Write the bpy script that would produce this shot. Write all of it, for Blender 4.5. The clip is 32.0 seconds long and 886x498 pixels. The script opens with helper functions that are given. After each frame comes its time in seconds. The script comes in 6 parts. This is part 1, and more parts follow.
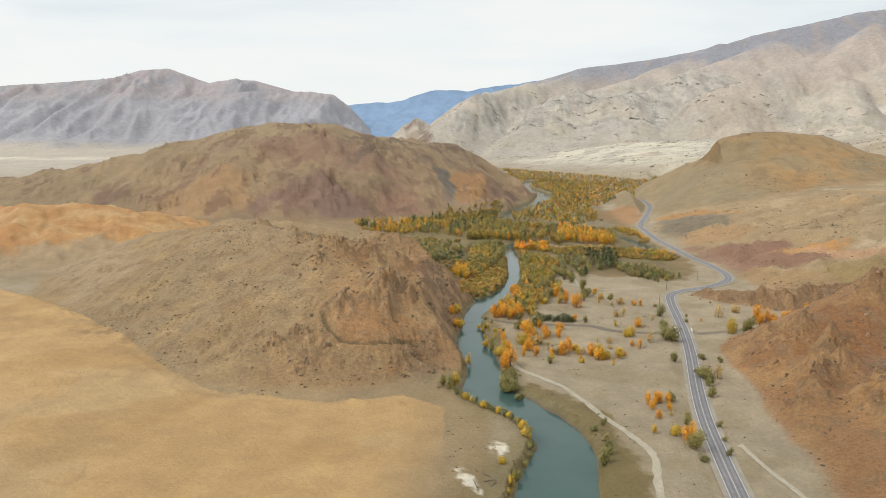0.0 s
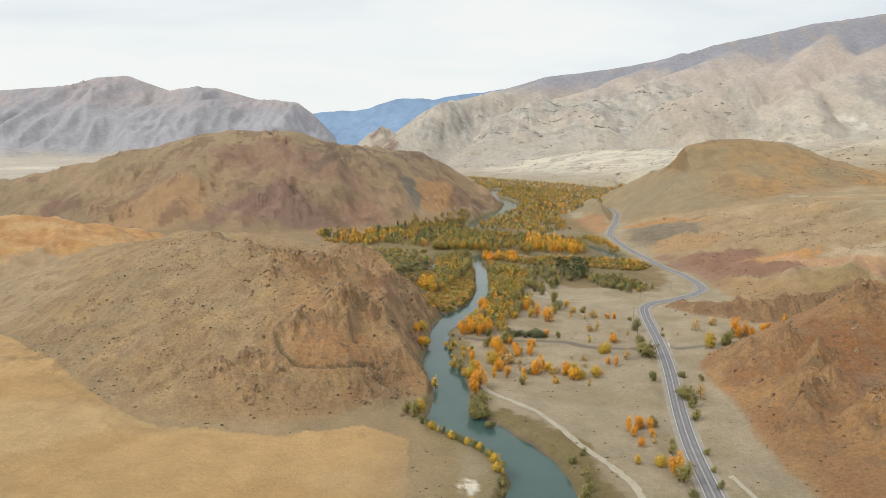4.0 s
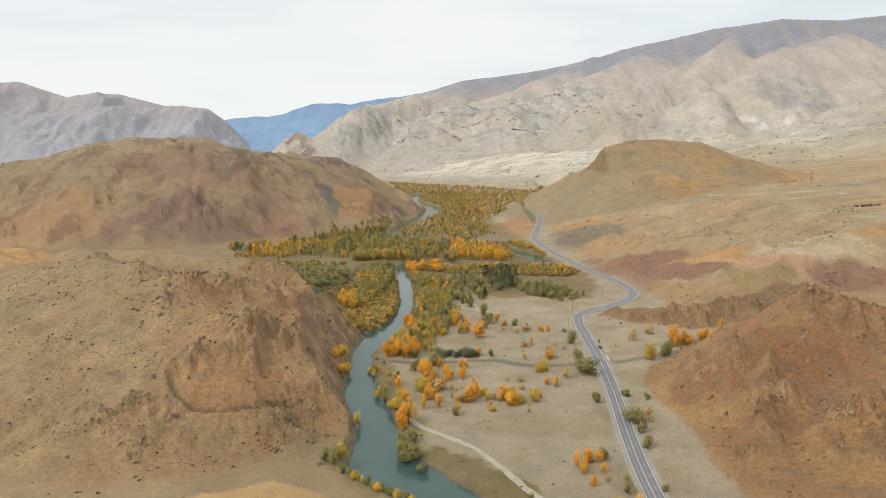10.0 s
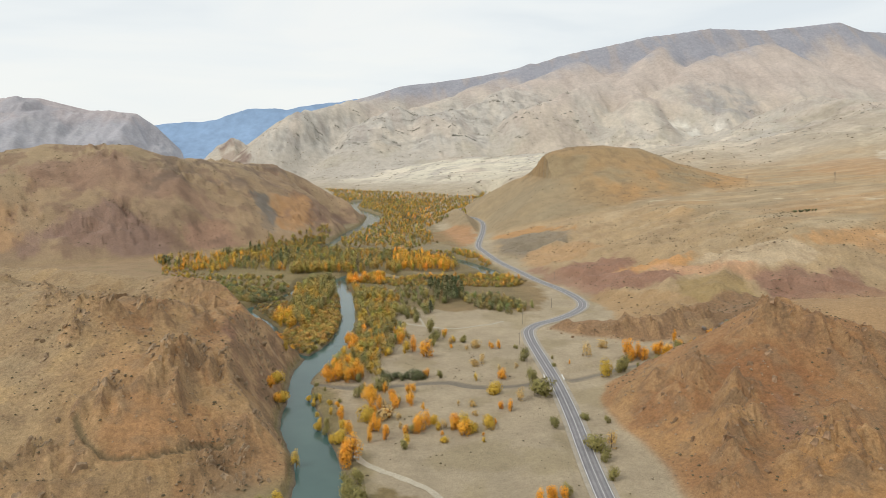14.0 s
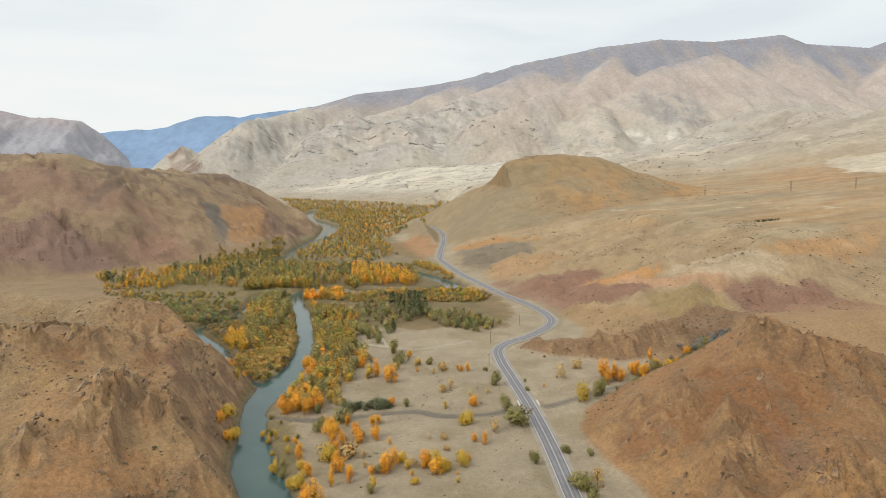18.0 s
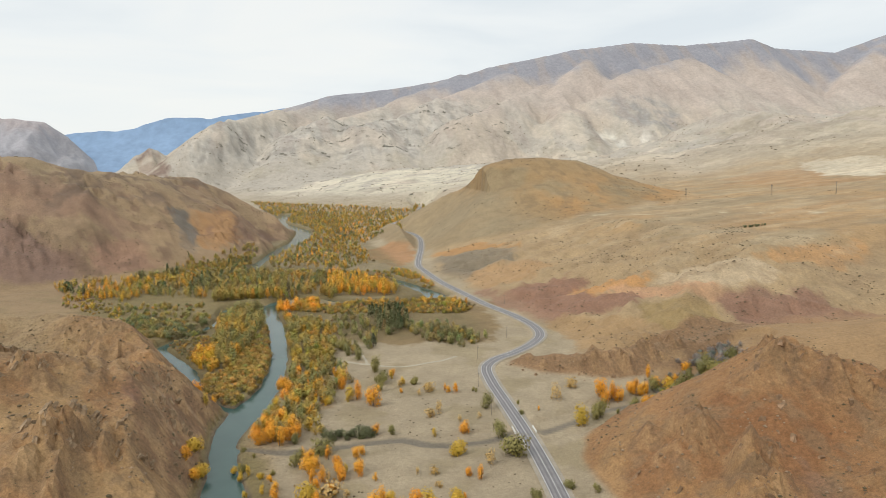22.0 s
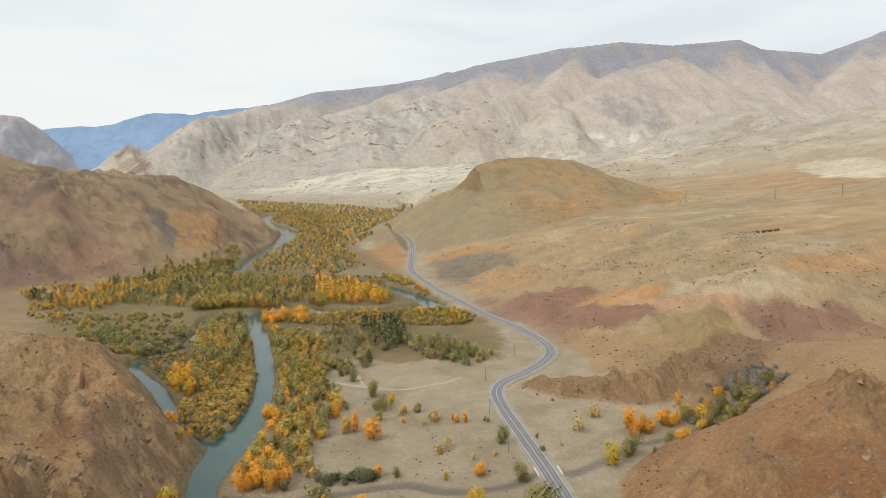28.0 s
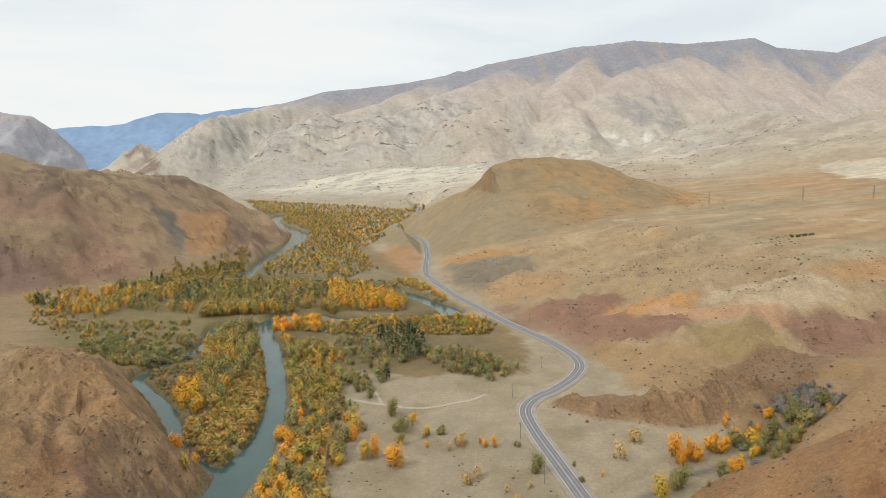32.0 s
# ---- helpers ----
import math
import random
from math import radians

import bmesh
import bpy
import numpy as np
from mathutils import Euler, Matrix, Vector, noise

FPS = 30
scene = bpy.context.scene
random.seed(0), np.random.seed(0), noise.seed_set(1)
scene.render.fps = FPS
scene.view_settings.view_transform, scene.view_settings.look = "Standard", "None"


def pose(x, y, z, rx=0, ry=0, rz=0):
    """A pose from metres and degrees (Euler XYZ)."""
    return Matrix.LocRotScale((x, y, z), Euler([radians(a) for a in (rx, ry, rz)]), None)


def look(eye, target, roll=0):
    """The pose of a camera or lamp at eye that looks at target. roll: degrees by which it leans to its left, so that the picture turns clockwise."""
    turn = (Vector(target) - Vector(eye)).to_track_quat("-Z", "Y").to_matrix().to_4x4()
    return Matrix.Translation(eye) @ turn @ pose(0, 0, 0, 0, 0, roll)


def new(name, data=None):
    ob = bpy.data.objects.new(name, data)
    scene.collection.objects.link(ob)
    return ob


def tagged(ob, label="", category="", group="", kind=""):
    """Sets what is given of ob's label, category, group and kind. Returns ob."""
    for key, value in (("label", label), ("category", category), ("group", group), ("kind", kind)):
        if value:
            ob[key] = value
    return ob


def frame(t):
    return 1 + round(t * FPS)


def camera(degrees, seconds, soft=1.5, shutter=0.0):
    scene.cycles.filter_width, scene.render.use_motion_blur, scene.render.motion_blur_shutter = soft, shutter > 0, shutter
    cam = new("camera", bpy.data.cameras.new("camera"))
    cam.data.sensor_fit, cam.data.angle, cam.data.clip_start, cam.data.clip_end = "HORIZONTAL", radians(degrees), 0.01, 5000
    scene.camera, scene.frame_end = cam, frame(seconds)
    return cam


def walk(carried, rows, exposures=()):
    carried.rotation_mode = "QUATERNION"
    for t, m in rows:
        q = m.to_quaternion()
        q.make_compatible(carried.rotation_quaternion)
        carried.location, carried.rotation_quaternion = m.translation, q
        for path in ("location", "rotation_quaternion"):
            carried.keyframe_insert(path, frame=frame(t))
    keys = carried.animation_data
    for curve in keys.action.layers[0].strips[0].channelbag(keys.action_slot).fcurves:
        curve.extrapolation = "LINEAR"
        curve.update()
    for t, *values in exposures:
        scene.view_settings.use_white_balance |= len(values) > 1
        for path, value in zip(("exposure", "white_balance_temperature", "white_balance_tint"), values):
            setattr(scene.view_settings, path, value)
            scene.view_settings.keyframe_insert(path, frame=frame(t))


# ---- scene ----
cam = camera(65.93, 32.0, 0.7)

# seconds, place, then heading to the left of +y, pitch and roll in degrees
FLIGHT = [
    (0.0, 3.18, -92.69, 124.78, 6.553, -9.154, 0.318),
    (0.5, 3.06, -89.24, 124.56, 5.859, -8.999, 0.269),
    (1.0, 2.94, -85.78, 124.35, 5.446, -8.931, 0.272),
    (1.5, 2.82, -82.32, 124.14, 5.340, -8.814, 0.319),
    (2.0, 2.69, -78.86, 123.95, 5.331, -8.754, 0.350),
    (2.5, 2.57, -75.39, 123.77, 5.207, -8.695, 0.325),
    (3.0, 2.44, -71.93, 123.60, 4.844, -8.625, 0.278),
    (3.5, 2.32, -68.47, 123.45, 4.340, -8.543, 0.262),
    (5.5, 1.79, -54.86, 123.02, 2.066, -8.116, 0.044),
    (6.0, 1.70, -51.55, 122.94, 1.492, -8.056, -0.061),
    (6.5, 1.62, -48.26, 122.87, 0.973, -8.025, -0.159),
    (7.0, 1.55, -44.98, 122.81, 0.587, -8.035, -0.247),
    (7.5, 1.49, -41.71, 122.78, 0.238, -8.071, -0.298),
    (8.0, 1.43, -38.45, 122.76, -0.167, -8.107, -0.343),
    (8.5, 1.38, -35.20, 122.76, -0.815, -8.169, -0.394),
    (9.0, 1.34, -31.94, 122.80, -1.519, -8.091, -0.536),
    (9.5, 1.30, -28.67, 122.87, -2.129, -8.113, -0.622),
    (10.0, 1.27, -25.38, 122.98, -2.785, -8.078, -0.694),
    (10.5, 1.24, -22.07, 123.13, -3.425, -7.990, -0.702),
    (11.0, 1.21, -18.73, 123.32, -4.048, -7.927, -0.703),
    (11.5, 1.18, -15.38, 123.54, -4.704, -7.875, -0.683),
    (12.0, 1.15, -12.00, 123.77, -5.236, -7.815, -0.734),
    (12.5, 1.11, -8.62, 124.02, -5.805, -7.791, -0.767),
    (13.0, 1.06, -5.23, 124.26, -6.483, -7.751, -0.820),
    (13.5, 0.99, -1.84, 124.48, -7.025, -7.740, -0.854),
    (14.0, 0.90, 1.56, 124.71, -7.801, -7.690, -0.860),
    (14.5, 0.81, 4.96, 124.92, -8.409, -7.590, -0.914),
    (16.5, 0.39, 18.67, 125.64, -10.251, -7.251, -0.951),
    (17.0, 0.29, 22.19, 125.89, -10.651, -7.159, -0.924),
    (17.5, 0.20, 25.73, 126.15, -11.155, -7.123, -0.890),
    (18.0, 0.10, 29.29, 126.43, -11.478, -7.075, -0.925),
    (18.5, 0.00, 32.86, 126.73, -11.771, -7.051, -0.939),
    (19.0, -0.11, 36.46, 127.03, -12.048, -7.037, -0.932),
    (19.5, -0.24, 40.07, 127.35, -12.338, -7.011, -0.940),
    (20.0, -0.38, 43.71, 127.66, -12.636, -6.985, -0.958),
    (20.5, -0.53, 47.37, 127.97, -12.771, -6.967, -1.005),
    (21.0, -0.69, 51.05, 128.26, -13.071, -6.945, -0.980),
    (21.5, -0.85, 54.77, 128.53, -13.486, -6.942, -0.912),
    (22.0, -1.02, 58.50, 128.78, -13.744, -6.932, -0.903),
    (22.5, -1.19, 62.24, 129.00, -14.095, -6.908, -0.924),
    (23.0, -1.36, 65.99, 129.20, -14.325, -6.899, -0.929),
    (23.5, -1.51, 69.76, 129.39, -14.476, -6.845, -0.930),
    (24.0, -1.65, 73.53, 129.56, -14.684, -6.848, -0.899),
    (24.5, -1.78, 77.31, 129.71, -14.788, -6.868, -0.863),
    (25.0, -1.89, 81.09, 129.85, -14.940, -6.923, -0.819),
    (25.5, -2.00, 84.87, 129.98, -15.000, -6.947, -0.751),
    (27.5, -2.31, 100.16, 130.49, -15.084, -7.052, -0.546),
    (28.0, -2.39, 103.90, 130.65, -15.086, -7.094, -0.507),
    (28.5, -2.46, 107.62, 130.81, -14.983, -7.094, -0.518),
    (29.0, -2.54, 111.33, 130.97, -14.927, -7.084, -0.532),
    (29.5, -2.63, 115.02, 131.13, -14.848, -7.136, -0.520),
    (30.0, -2.72, 118.69, 131.27, -14.726, -7.162, -0.486),
    (30.5, -2.81, 122.35, 131.40, -14.650, -7.194, -0.459),
    (31.0, -2.91, 126.00, 131.52, -14.566, -7.157, -0.470),
    (31.5, -3.01, 129.64, 131.63, -14.452, -7.132, -0.472),
    (32.0, -3.10, 133.27, 131.73, -14.311, -7.125, -0.469),
]


def flown(x, y, z, heading, pitch, roll):
    h, p = radians(heading), radians(pitch)
    ahead = Vector((-math.sin(h) * math.cos(p), math.cos(h) * math.cos(p), math.sin(p)))
    return look((x, y, z), Vector((x, y, z)) + ahead * 100, roll)


walk(cam, [(t, flown(*row)) for t, *row in FLIGHT])

# ---- world, sun, exposure ----
SUN_UP, SUN_ROUND = radians(46), radians(248)
world = bpy.data.worlds.new("sky")
scene.world = world
world.use_nodes = True
wn, wl = world.node_tree.nodes, world.node_tree.links
wn.clear()
w_out, w_bg = wn.new("ShaderNodeOutputWorld"), wn.new("ShaderNodeBackground")
w_sky = wn.new("ShaderNodeTexSky")
w_sky.sky_type, w_sky.sun_disc, w_sky.sun_elevation, w_sky.sun_rotation = "NISHITA", False, SUN_UP, SUN_ROUND
w_dim = wn.new("ShaderNodeMix")
w_dim.data_type, w_dim.blend_type = "RGBA", "MULTIPLY"
w_dim.inputs[0].default_value = 1.0
w_dim.inputs[7].default_value = (0.10, 0.10, 0.10, 1)
wl.new(w_sky.outputs[0], w_dim.inputs[6])
w_co, w_map = wn.new("ShaderNodeTexCoord"), wn.new("ShaderNodeMapping")
w_map.inputs["Scale"].default_value = (1.0, 0.8, 4.5)
w_map.inputs["Location"].default_value = (0.35, 0.1, 0.3)
wl.new(w_co.outputs["Generated"], w_map.inputs[0])
w_noise = wn.new("ShaderNodeTexNoise")
w_noise.inputs["Scale"].default_value, w_noise.inputs["Detail"].default_value = 2.0, 5.0
w_noise.inputs["Roughness"].default_value, w_noise.inputs["Distortion"].default_value = 0.5, 0.5
wl.new(w_map.outputs[0], w_noise.inputs["Vector"])
w_ramp = wn.new("ShaderNodeValToRGB")
for k, (at, c) in enumerate([(0.30, (0.80, 0.855, 0.885)), (0.44, (0.91, 0.945, 0.945)), (0.54, (0.96, 0.975, 0.95)), (0.70, (0.94, 0.965, 0.96))]):
    e = w_ramp.color_ramp.elements[k] if k < 2 else w_ramp.color_ramp.elements.new(at)
    e.position, e.color = at, (*c, 1)
wl.new(w_noise.outputs["Fac"], w_ramp.inputs[0])
w_mix = wn.new("ShaderNodeMix")
w_mix.data_type = "RGBA"
w_mix.inputs[0].default_value = 0.90
wl.new(w_dim.outputs[2], w_mix.inputs[6])
wl.new(w_ramp.outputs[0], w_mix.inputs[7])
wl.new(w_mix.outputs[2], w_bg.inputs[0])
w_bg.inputs[1].default_value = 1.0
wl.new(w_bg.outputs[0], w_out.inputs[0])

sun = new("sun", bpy.data.lights.new("sun", "SUN"))
sun.data.energy, sun.data.angle, sun.data.color = 1.5, radians(26), (1.0, 0.95, 0.87)
toward = Vector((math.cos(SUN_UP) * math.sin(SUN_ROUND), math.cos(SUN_UP) * math.cos(SUN_ROUND), math.sin(SUN_UP)))
sun.matrix_world = look(toward * 500, (0, 0, 0))
scene.view_settings.exposure = 0.0


# ---- arithmetic of the land ----
_table = np.random.default_rng(5)
PERM = np.tile(_table.permutation(256), 2)
_turns = _table.random(256) * 2 * np.pi
GX, GY = np.cos(_turns), np.sin(_turns)


def gnoise(x, y, seed=0):
    """Smooth gradient noise, about -0.7 to 0.7."""
    xf, yf = np.floor(x), np.floor(y)
    fx, fy = x - xf, y - yf
    xi, yi = (xf.astype(np.int64) + seed * 37) & 255, (yf.astype(np.int64) + seed * 91) & 255
    u, v = fx * fx * fx * (fx * (fx * 6 - 15) + 10), fy * fy * fy * (fy * (fy * 6 - 15) + 10)

    def corner(dx, dy):
        h = PERM[PERM[(xi + dx) & 255] + ((yi + dy) & 255)]
        return GX[h] * (fx - dx) + GY[h] * (fy - dy)

    a = corner(0, 0) * (1 - u) + corner(1, 0) * u
    b = corner(0, 1) * (1 - u) + corner(1, 1) * u
    return a * (1 - v) + b * v


def fbm(x, y, size, octaves, seed=0, gain=0.5):
    total, amp = np.zeros_like(x), 1.0
    for k in range(octaves):
        s = size / 2.03**k
        total += amp * gnoise(x / s + 17.3 * k, y / s - 9.1 * k, seed + k)
        amp *= gain
    return total


def ridged(x, y, size, octaves, seed=0, gain=0.5):
    """0 in the creases, towards 1 on the crests."""
    total, amp, norm = np.zeros_like(x), 1.0, 0.0
    for k in range(octaves):
        s = size / 2.07**k
        total += amp * (1 - np.abs(gnoise(x / s + 5.7 * k, y / s + 3.3 * k, seed + k)) * 2.2)
        norm += amp
        amp *= gain
    return np.clip(total / norm, 0, 1)


def step(a, b, v):
    t = np.clip((v - a) / (b - a), 0, 1)
    return t * t * (3 - 2 * t)


def spline(nodes, per=10):
    """A smooth line through the nodes, with all their columns."""
    p = np.asarray(nodes, float)
    p = np.vstack([2 * p[0] - p[1], p, 2 * p[-1] - p[-2]])
    t = np.linspace(0, 1, per, endpoint=False)[:, None]
    out = []
    for a, b, c, d in zip(p[:-3], p[1:-2], p[2:-1], p[3:]):
        out.append(0.5 * (2 * b + (c - a) * t + (2 * a - 5 * b + 4 * c - d) * t**2 + (3 * b - a - 3 * c + d) * t**3))
    return np.vstack(out + [p[-2:-1]])


def along(line, x, y, reach=1e9):
    """For every place: the distance to a line, and the line's further columns at the nearest point."""
    best = np.full(x.shape, 1e9)
    rest = [np.full(x.shape, line[0, 2 + k]) for k in range(line.shape[1] - 2)]
    for a, b in zip(line[:-1], line[1:]):
        m = slice(None)
        if reach < 1e8:
            m = np.nonzero((x > min(a[0], b[0]) - reach) & (x < max(a[0], b[0]) + reach) & (y > min(a[1], b[1]) - reach) & (y < max(a[1], b[1]) + reach))
            if not len(m[0]):
                continue
        px, py = x[m], y[m]
        dx, dy = b[0] - a[0], b[1] - a[1]
        t = np.clip(((px - a[0]) * dx + (py - a[1]) * dy) / (dx * dx + dy * dy + 1e-9), 0, 1)
        d = np.hypot(px - a[0] - t * dx, py - a[1] - t * dy)
        near = d < best[m]
        best[m] = np.where(near, d, best[m])
        for k, r in enumerate(rest):
            r[m] = np.where(near, a[2 + k] + t * (b[2 + k] - a[2 + k]), r[m])
    return (best, *rest)


def tent(nodes, x, y, slope, round_=10.0, reach=420.0, least=-200.0):
    """A ridge that falls away evenly on both sides of its crest line."""
    d, h = along(np.asarray(nodes, float), x, y, reach)
    return np.maximum(h - slope * (np.sqrt(d * d + round_ * round_) - round_), least)


def smax(a, b, k):
    h = np.clip(0.5 + 0.5 * (a - b) / k, 0, 1)
    return b + (a - b) * h + k * h * (1 - h)


def inside(poly, x, y):
    poly = np.asarray(poly, float)
    hit = np.zeros(x.shape, bool)
    for (ax, ay), (bx, by) in zip(poly, np.roll(poly, -1, 0)):
        c = (ay > y) != (by > y)
        hit ^= c & (x < (bx - ax) * (y - ay) / (by - ay + 1e-12) + ax)
    return hit


# river: x, y, half its width
RIVER = spline([(20, -400, 15), (16, 60, 15), (18.5, 137, 14.5), (23, 173, 12), (17, 198, 10.5), (3, 216, 12), (-12, 237, 12), (-15, 274, 9), (-25, 318, 9.5),
                (-28.5, 365, 6), (-29, 392, 6.5), (-21.5, 424, 9), (-12, 452, 7), (-5.5, 490, 5.5), (-2.5, 545, 5.5), (-4.5, 622, 6.5), (-10, 690, 6.5), (-1, 732, 6),
                (35, 735, 4.5), (62, 705, 4.5), (105, 692, 6)])
RIVER_UP = spline([(105, 692, 6), (150, 706, 9), (142, 762, 8), (128, 819, 7), (101, 872, 6), (70, 898, 6), (28, 930, 6), (-16, 946, 7), (-33, 970, 8), (-16, 1075, 7),
                   (-2, 1149, 9), (36, 1303, 11), (53, 1479, 12), (35, 1571, 12), (8, 1757, 12), (30, 2000, 10)])
SIDE_CHANNEL = spline([(-10, 722, 3), (-46, 712, 4), (-51, 661, 4), (-72, 612, 2), (-86, 582, 3.5), (-74, 549, 3.5), (-60, 514, 4.5), (-50, 474, 2.5), (-38, 442, 2.5), (-26, 430, 3)])
ISLAND_EDGE = [tuple(p[:2]) for p in SIDE_CHANNEL] + [tuple(p[:2]) for p in RIVER if 425 < p[1] < 725 and p[0] < 0][:]
EAST_FLOOR = [tuple(p[:2]) for p in RIVER if 214 < p[1] < 700 and p[0] < 20] + [(60, 690), (96, 560), (96, 440), (90, 330), (75, 214)]
ROAD = spline([(60, -420, 2), (72, 20, 2), (80.5, 130, 2), (83.5, 170, 2), (87, 208, 2), (93, 248, 2), (103, 304, 2), (110, 352, 2), (114.5, 395, 2.2), (118, 430, 2.5),
               (123, 456, 2.8), (134, 472, 3), (152, 484, 3.2), (171, 501, 3.5), (185, 521, 3.8), (190.5, 548, 4), (188.5, 589, 4), (180, 642, 4), (175, 700, 4),
               (170, 766, 4), (170, 851, 4), (175, 915, 4), (212, 1070, 5), (237, 1200, 6), (240, 1290, 7), (226, 1350, 8), (235, 1480, 8), (330, 1700, 9), (420, 2050, 9)], 14)
CREEK = spline([(-22, 376), (2, 364), (35, 365), (52, 364), (66, 354), (88, 351), (108, 356), (119, 354), (137, 361), (157, 371), (180, 376), (214, 388), (250, 408), (285, 420)], 8)


# bare crags: x, y, radius
CRAGS_WEST = [(-124, 354, 12), (-101, 365, 10), (-168, 400, 8), (-80, 340, 13), (-83, 318, 12), (-101, 291, 9), (-67, 334, 10), (-57, 323, 9), (-128, 334, 7), (-50, 374, 12),
              (-47, 272, 9), (-55, 264, 8), (-42, 256, 9), (-38, 294, 9), (-56, 246, 7), (-108, 237, 8), (-127, 251, 6), (-118, 264, 7), (-54, 400, 12), (-200, 420, 9), (-150, 372, 8)]
CRAGS_EAST = [(194, 286, 12), (199, 276, 9), (206, 268, 9), (214, 254, 9), (222, 242, 9), (148, 280, 10), (160, 254, 9), (146, 234, 7), (155, 239, 8), (139, 225, 7),
              (164, 206, 12), (158, 213, 8), (130, 214, 8), (146, 458, 8), (158, 440, 9), (178, 427, 11), (194, 420, 11), (214, 424, 10), (240, 433, 11), (180, 225, 8)]


# shoulders of the mountains: crest lines with the fall of their sides
SPURS = [([(-368, 3000, 170), (-313, 3100, 262), (-254, 3200, 312), (-146, 3350, 340), (28, 3600, 408)], 0.75),
         ([(-600, 3200, 60), (-517, 3300, 216), (-440, 3320, 120)], 0.8),
         ([(298, 3900, 500), (112, 3700, 417), (-51, 3450, 336)], 0.5),
         ([(1066, 3950, 650), (690, 3700, 490), (366, 3450, 385), (144, 3250, 315)], 0.45),
         ([(1303, 3850, 650), (937, 3600, 488), (630, 3400, 398), (445, 3250, 345)], 0.48),
         ([(1534, 3750, 590), (1323, 3550, 492), (1099, 3350, 413), (842, 3150, 325)], 0.6),
         ([(1907, 3950, 800), (1739, 3750, 688), (1553, 3600, 572), (1480, 3400, 440), (1350, 3250, 350)], 0.6),
         ([(2427, 3750, 744), (1939, 3600, 628), (1669, 3400, 495), (1391, 3200, 360)], 0.5),
         ([(2427, 3750, 744), (2336, 3500, 580), (2070, 3250, 403), (1728, 3050, 300)], 0.5),
         ([(3006, 3950, 880), (2898, 3700, 684), (2857, 3500, 530), (2471, 3200, 385)], 0.5),
         ([(4100, 3900, 990), (4000, 3850, 945), (3510, 3650, 692), (3125, 3450, 496), (2759, 3250, 405)], 0.52),
         ([(1700, 2600, 280), (1830, 2500, 318), (1872, 2300, 300), (1982, 2150, 284), (2043, 2000, 235)], 0.28)]
RIBS = [([(-80, 318), (-84, 304), (-88, 292)], 6, 3), ([(-77, 322), (-80, 306), (-83, 294)], 5, 2.5), ([(-74, 330), (-76, 306), (-73, 284)], 7, 3), ([(-66, 334), (-65, 312)], 6, 3), ([(-59, 340), (-56, 316)], 5, 3),
        ([(-131, 354), (-122, 350), (-115, 351)], 7, 4), ([(-103, 361), (-97, 358), (-93, 357)], 6, 4), ([(-97, 289), (-93, 277)], 4, 2.5), ([(-102, 284), (-99, 275)], 4, 2.5), ([(-113, 287), (-106, 277)], 4, 3)]
FOOT_RIBS = [([(-139, 258), (-123, 252)], 3, 4), ([(-122, 263), (-100, 257)], 3.5, 3.5), ([(-111, 256), (-106, 248)], 3, 3), ([(-60, 255), (-47, 242)], 4, 4), ([(-57, 263), (-43, 250)], 4, 4), ([(-104, 224), (-88, 228), (-62, 236)], 4, 3.5),
             ([(-78, 207), (-66, 204), (-53, 205)], 2.5, 3.5), ([(-142, 211), (-128, 209), (-114, 210)], 2, 3), ([(-129, 248), (-112, 246), (-93, 245)], 3, 3), ([(-40, 300), (-44, 280)], 4, 4)]
RED_RIBS = [([(177, 284), (184, 283), (190, 280)], 4, 5.4), ([(190, 280), (194, 272), (200, 266)], 4, 5.4), ([(200, 266), (206, 260), (205, 247), (205, 237)], 5, 5.4), ([(144, 298), (152, 291), (153, 276)], 6.75, 5.4), ([(157, 260), (147, 243)], 7.5, 4.05),
            ([(157, 252), (148, 238), (138, 224)], 6, 4.05), ([(143, 245), (141, 237)], 6, 4.05), ([(154, 212), (169, 209), (180, 206)], 9, 5.4), ([(152, 200), (155, 188)], 6, 4.725), ([(166, 196), (172, 182)], 7.5, 5.4), ([(124, 215), (140, 214)], 4.5, 4.05),
            ([(176, 432), (200, 424), (236, 432)], 4.5, 8.1)]
DITCH = spline([(-108, 276), (-101, 266), (-92, 259), (-79, 257), (-68, 263), (-59, 272), (-49, 275)], 8)


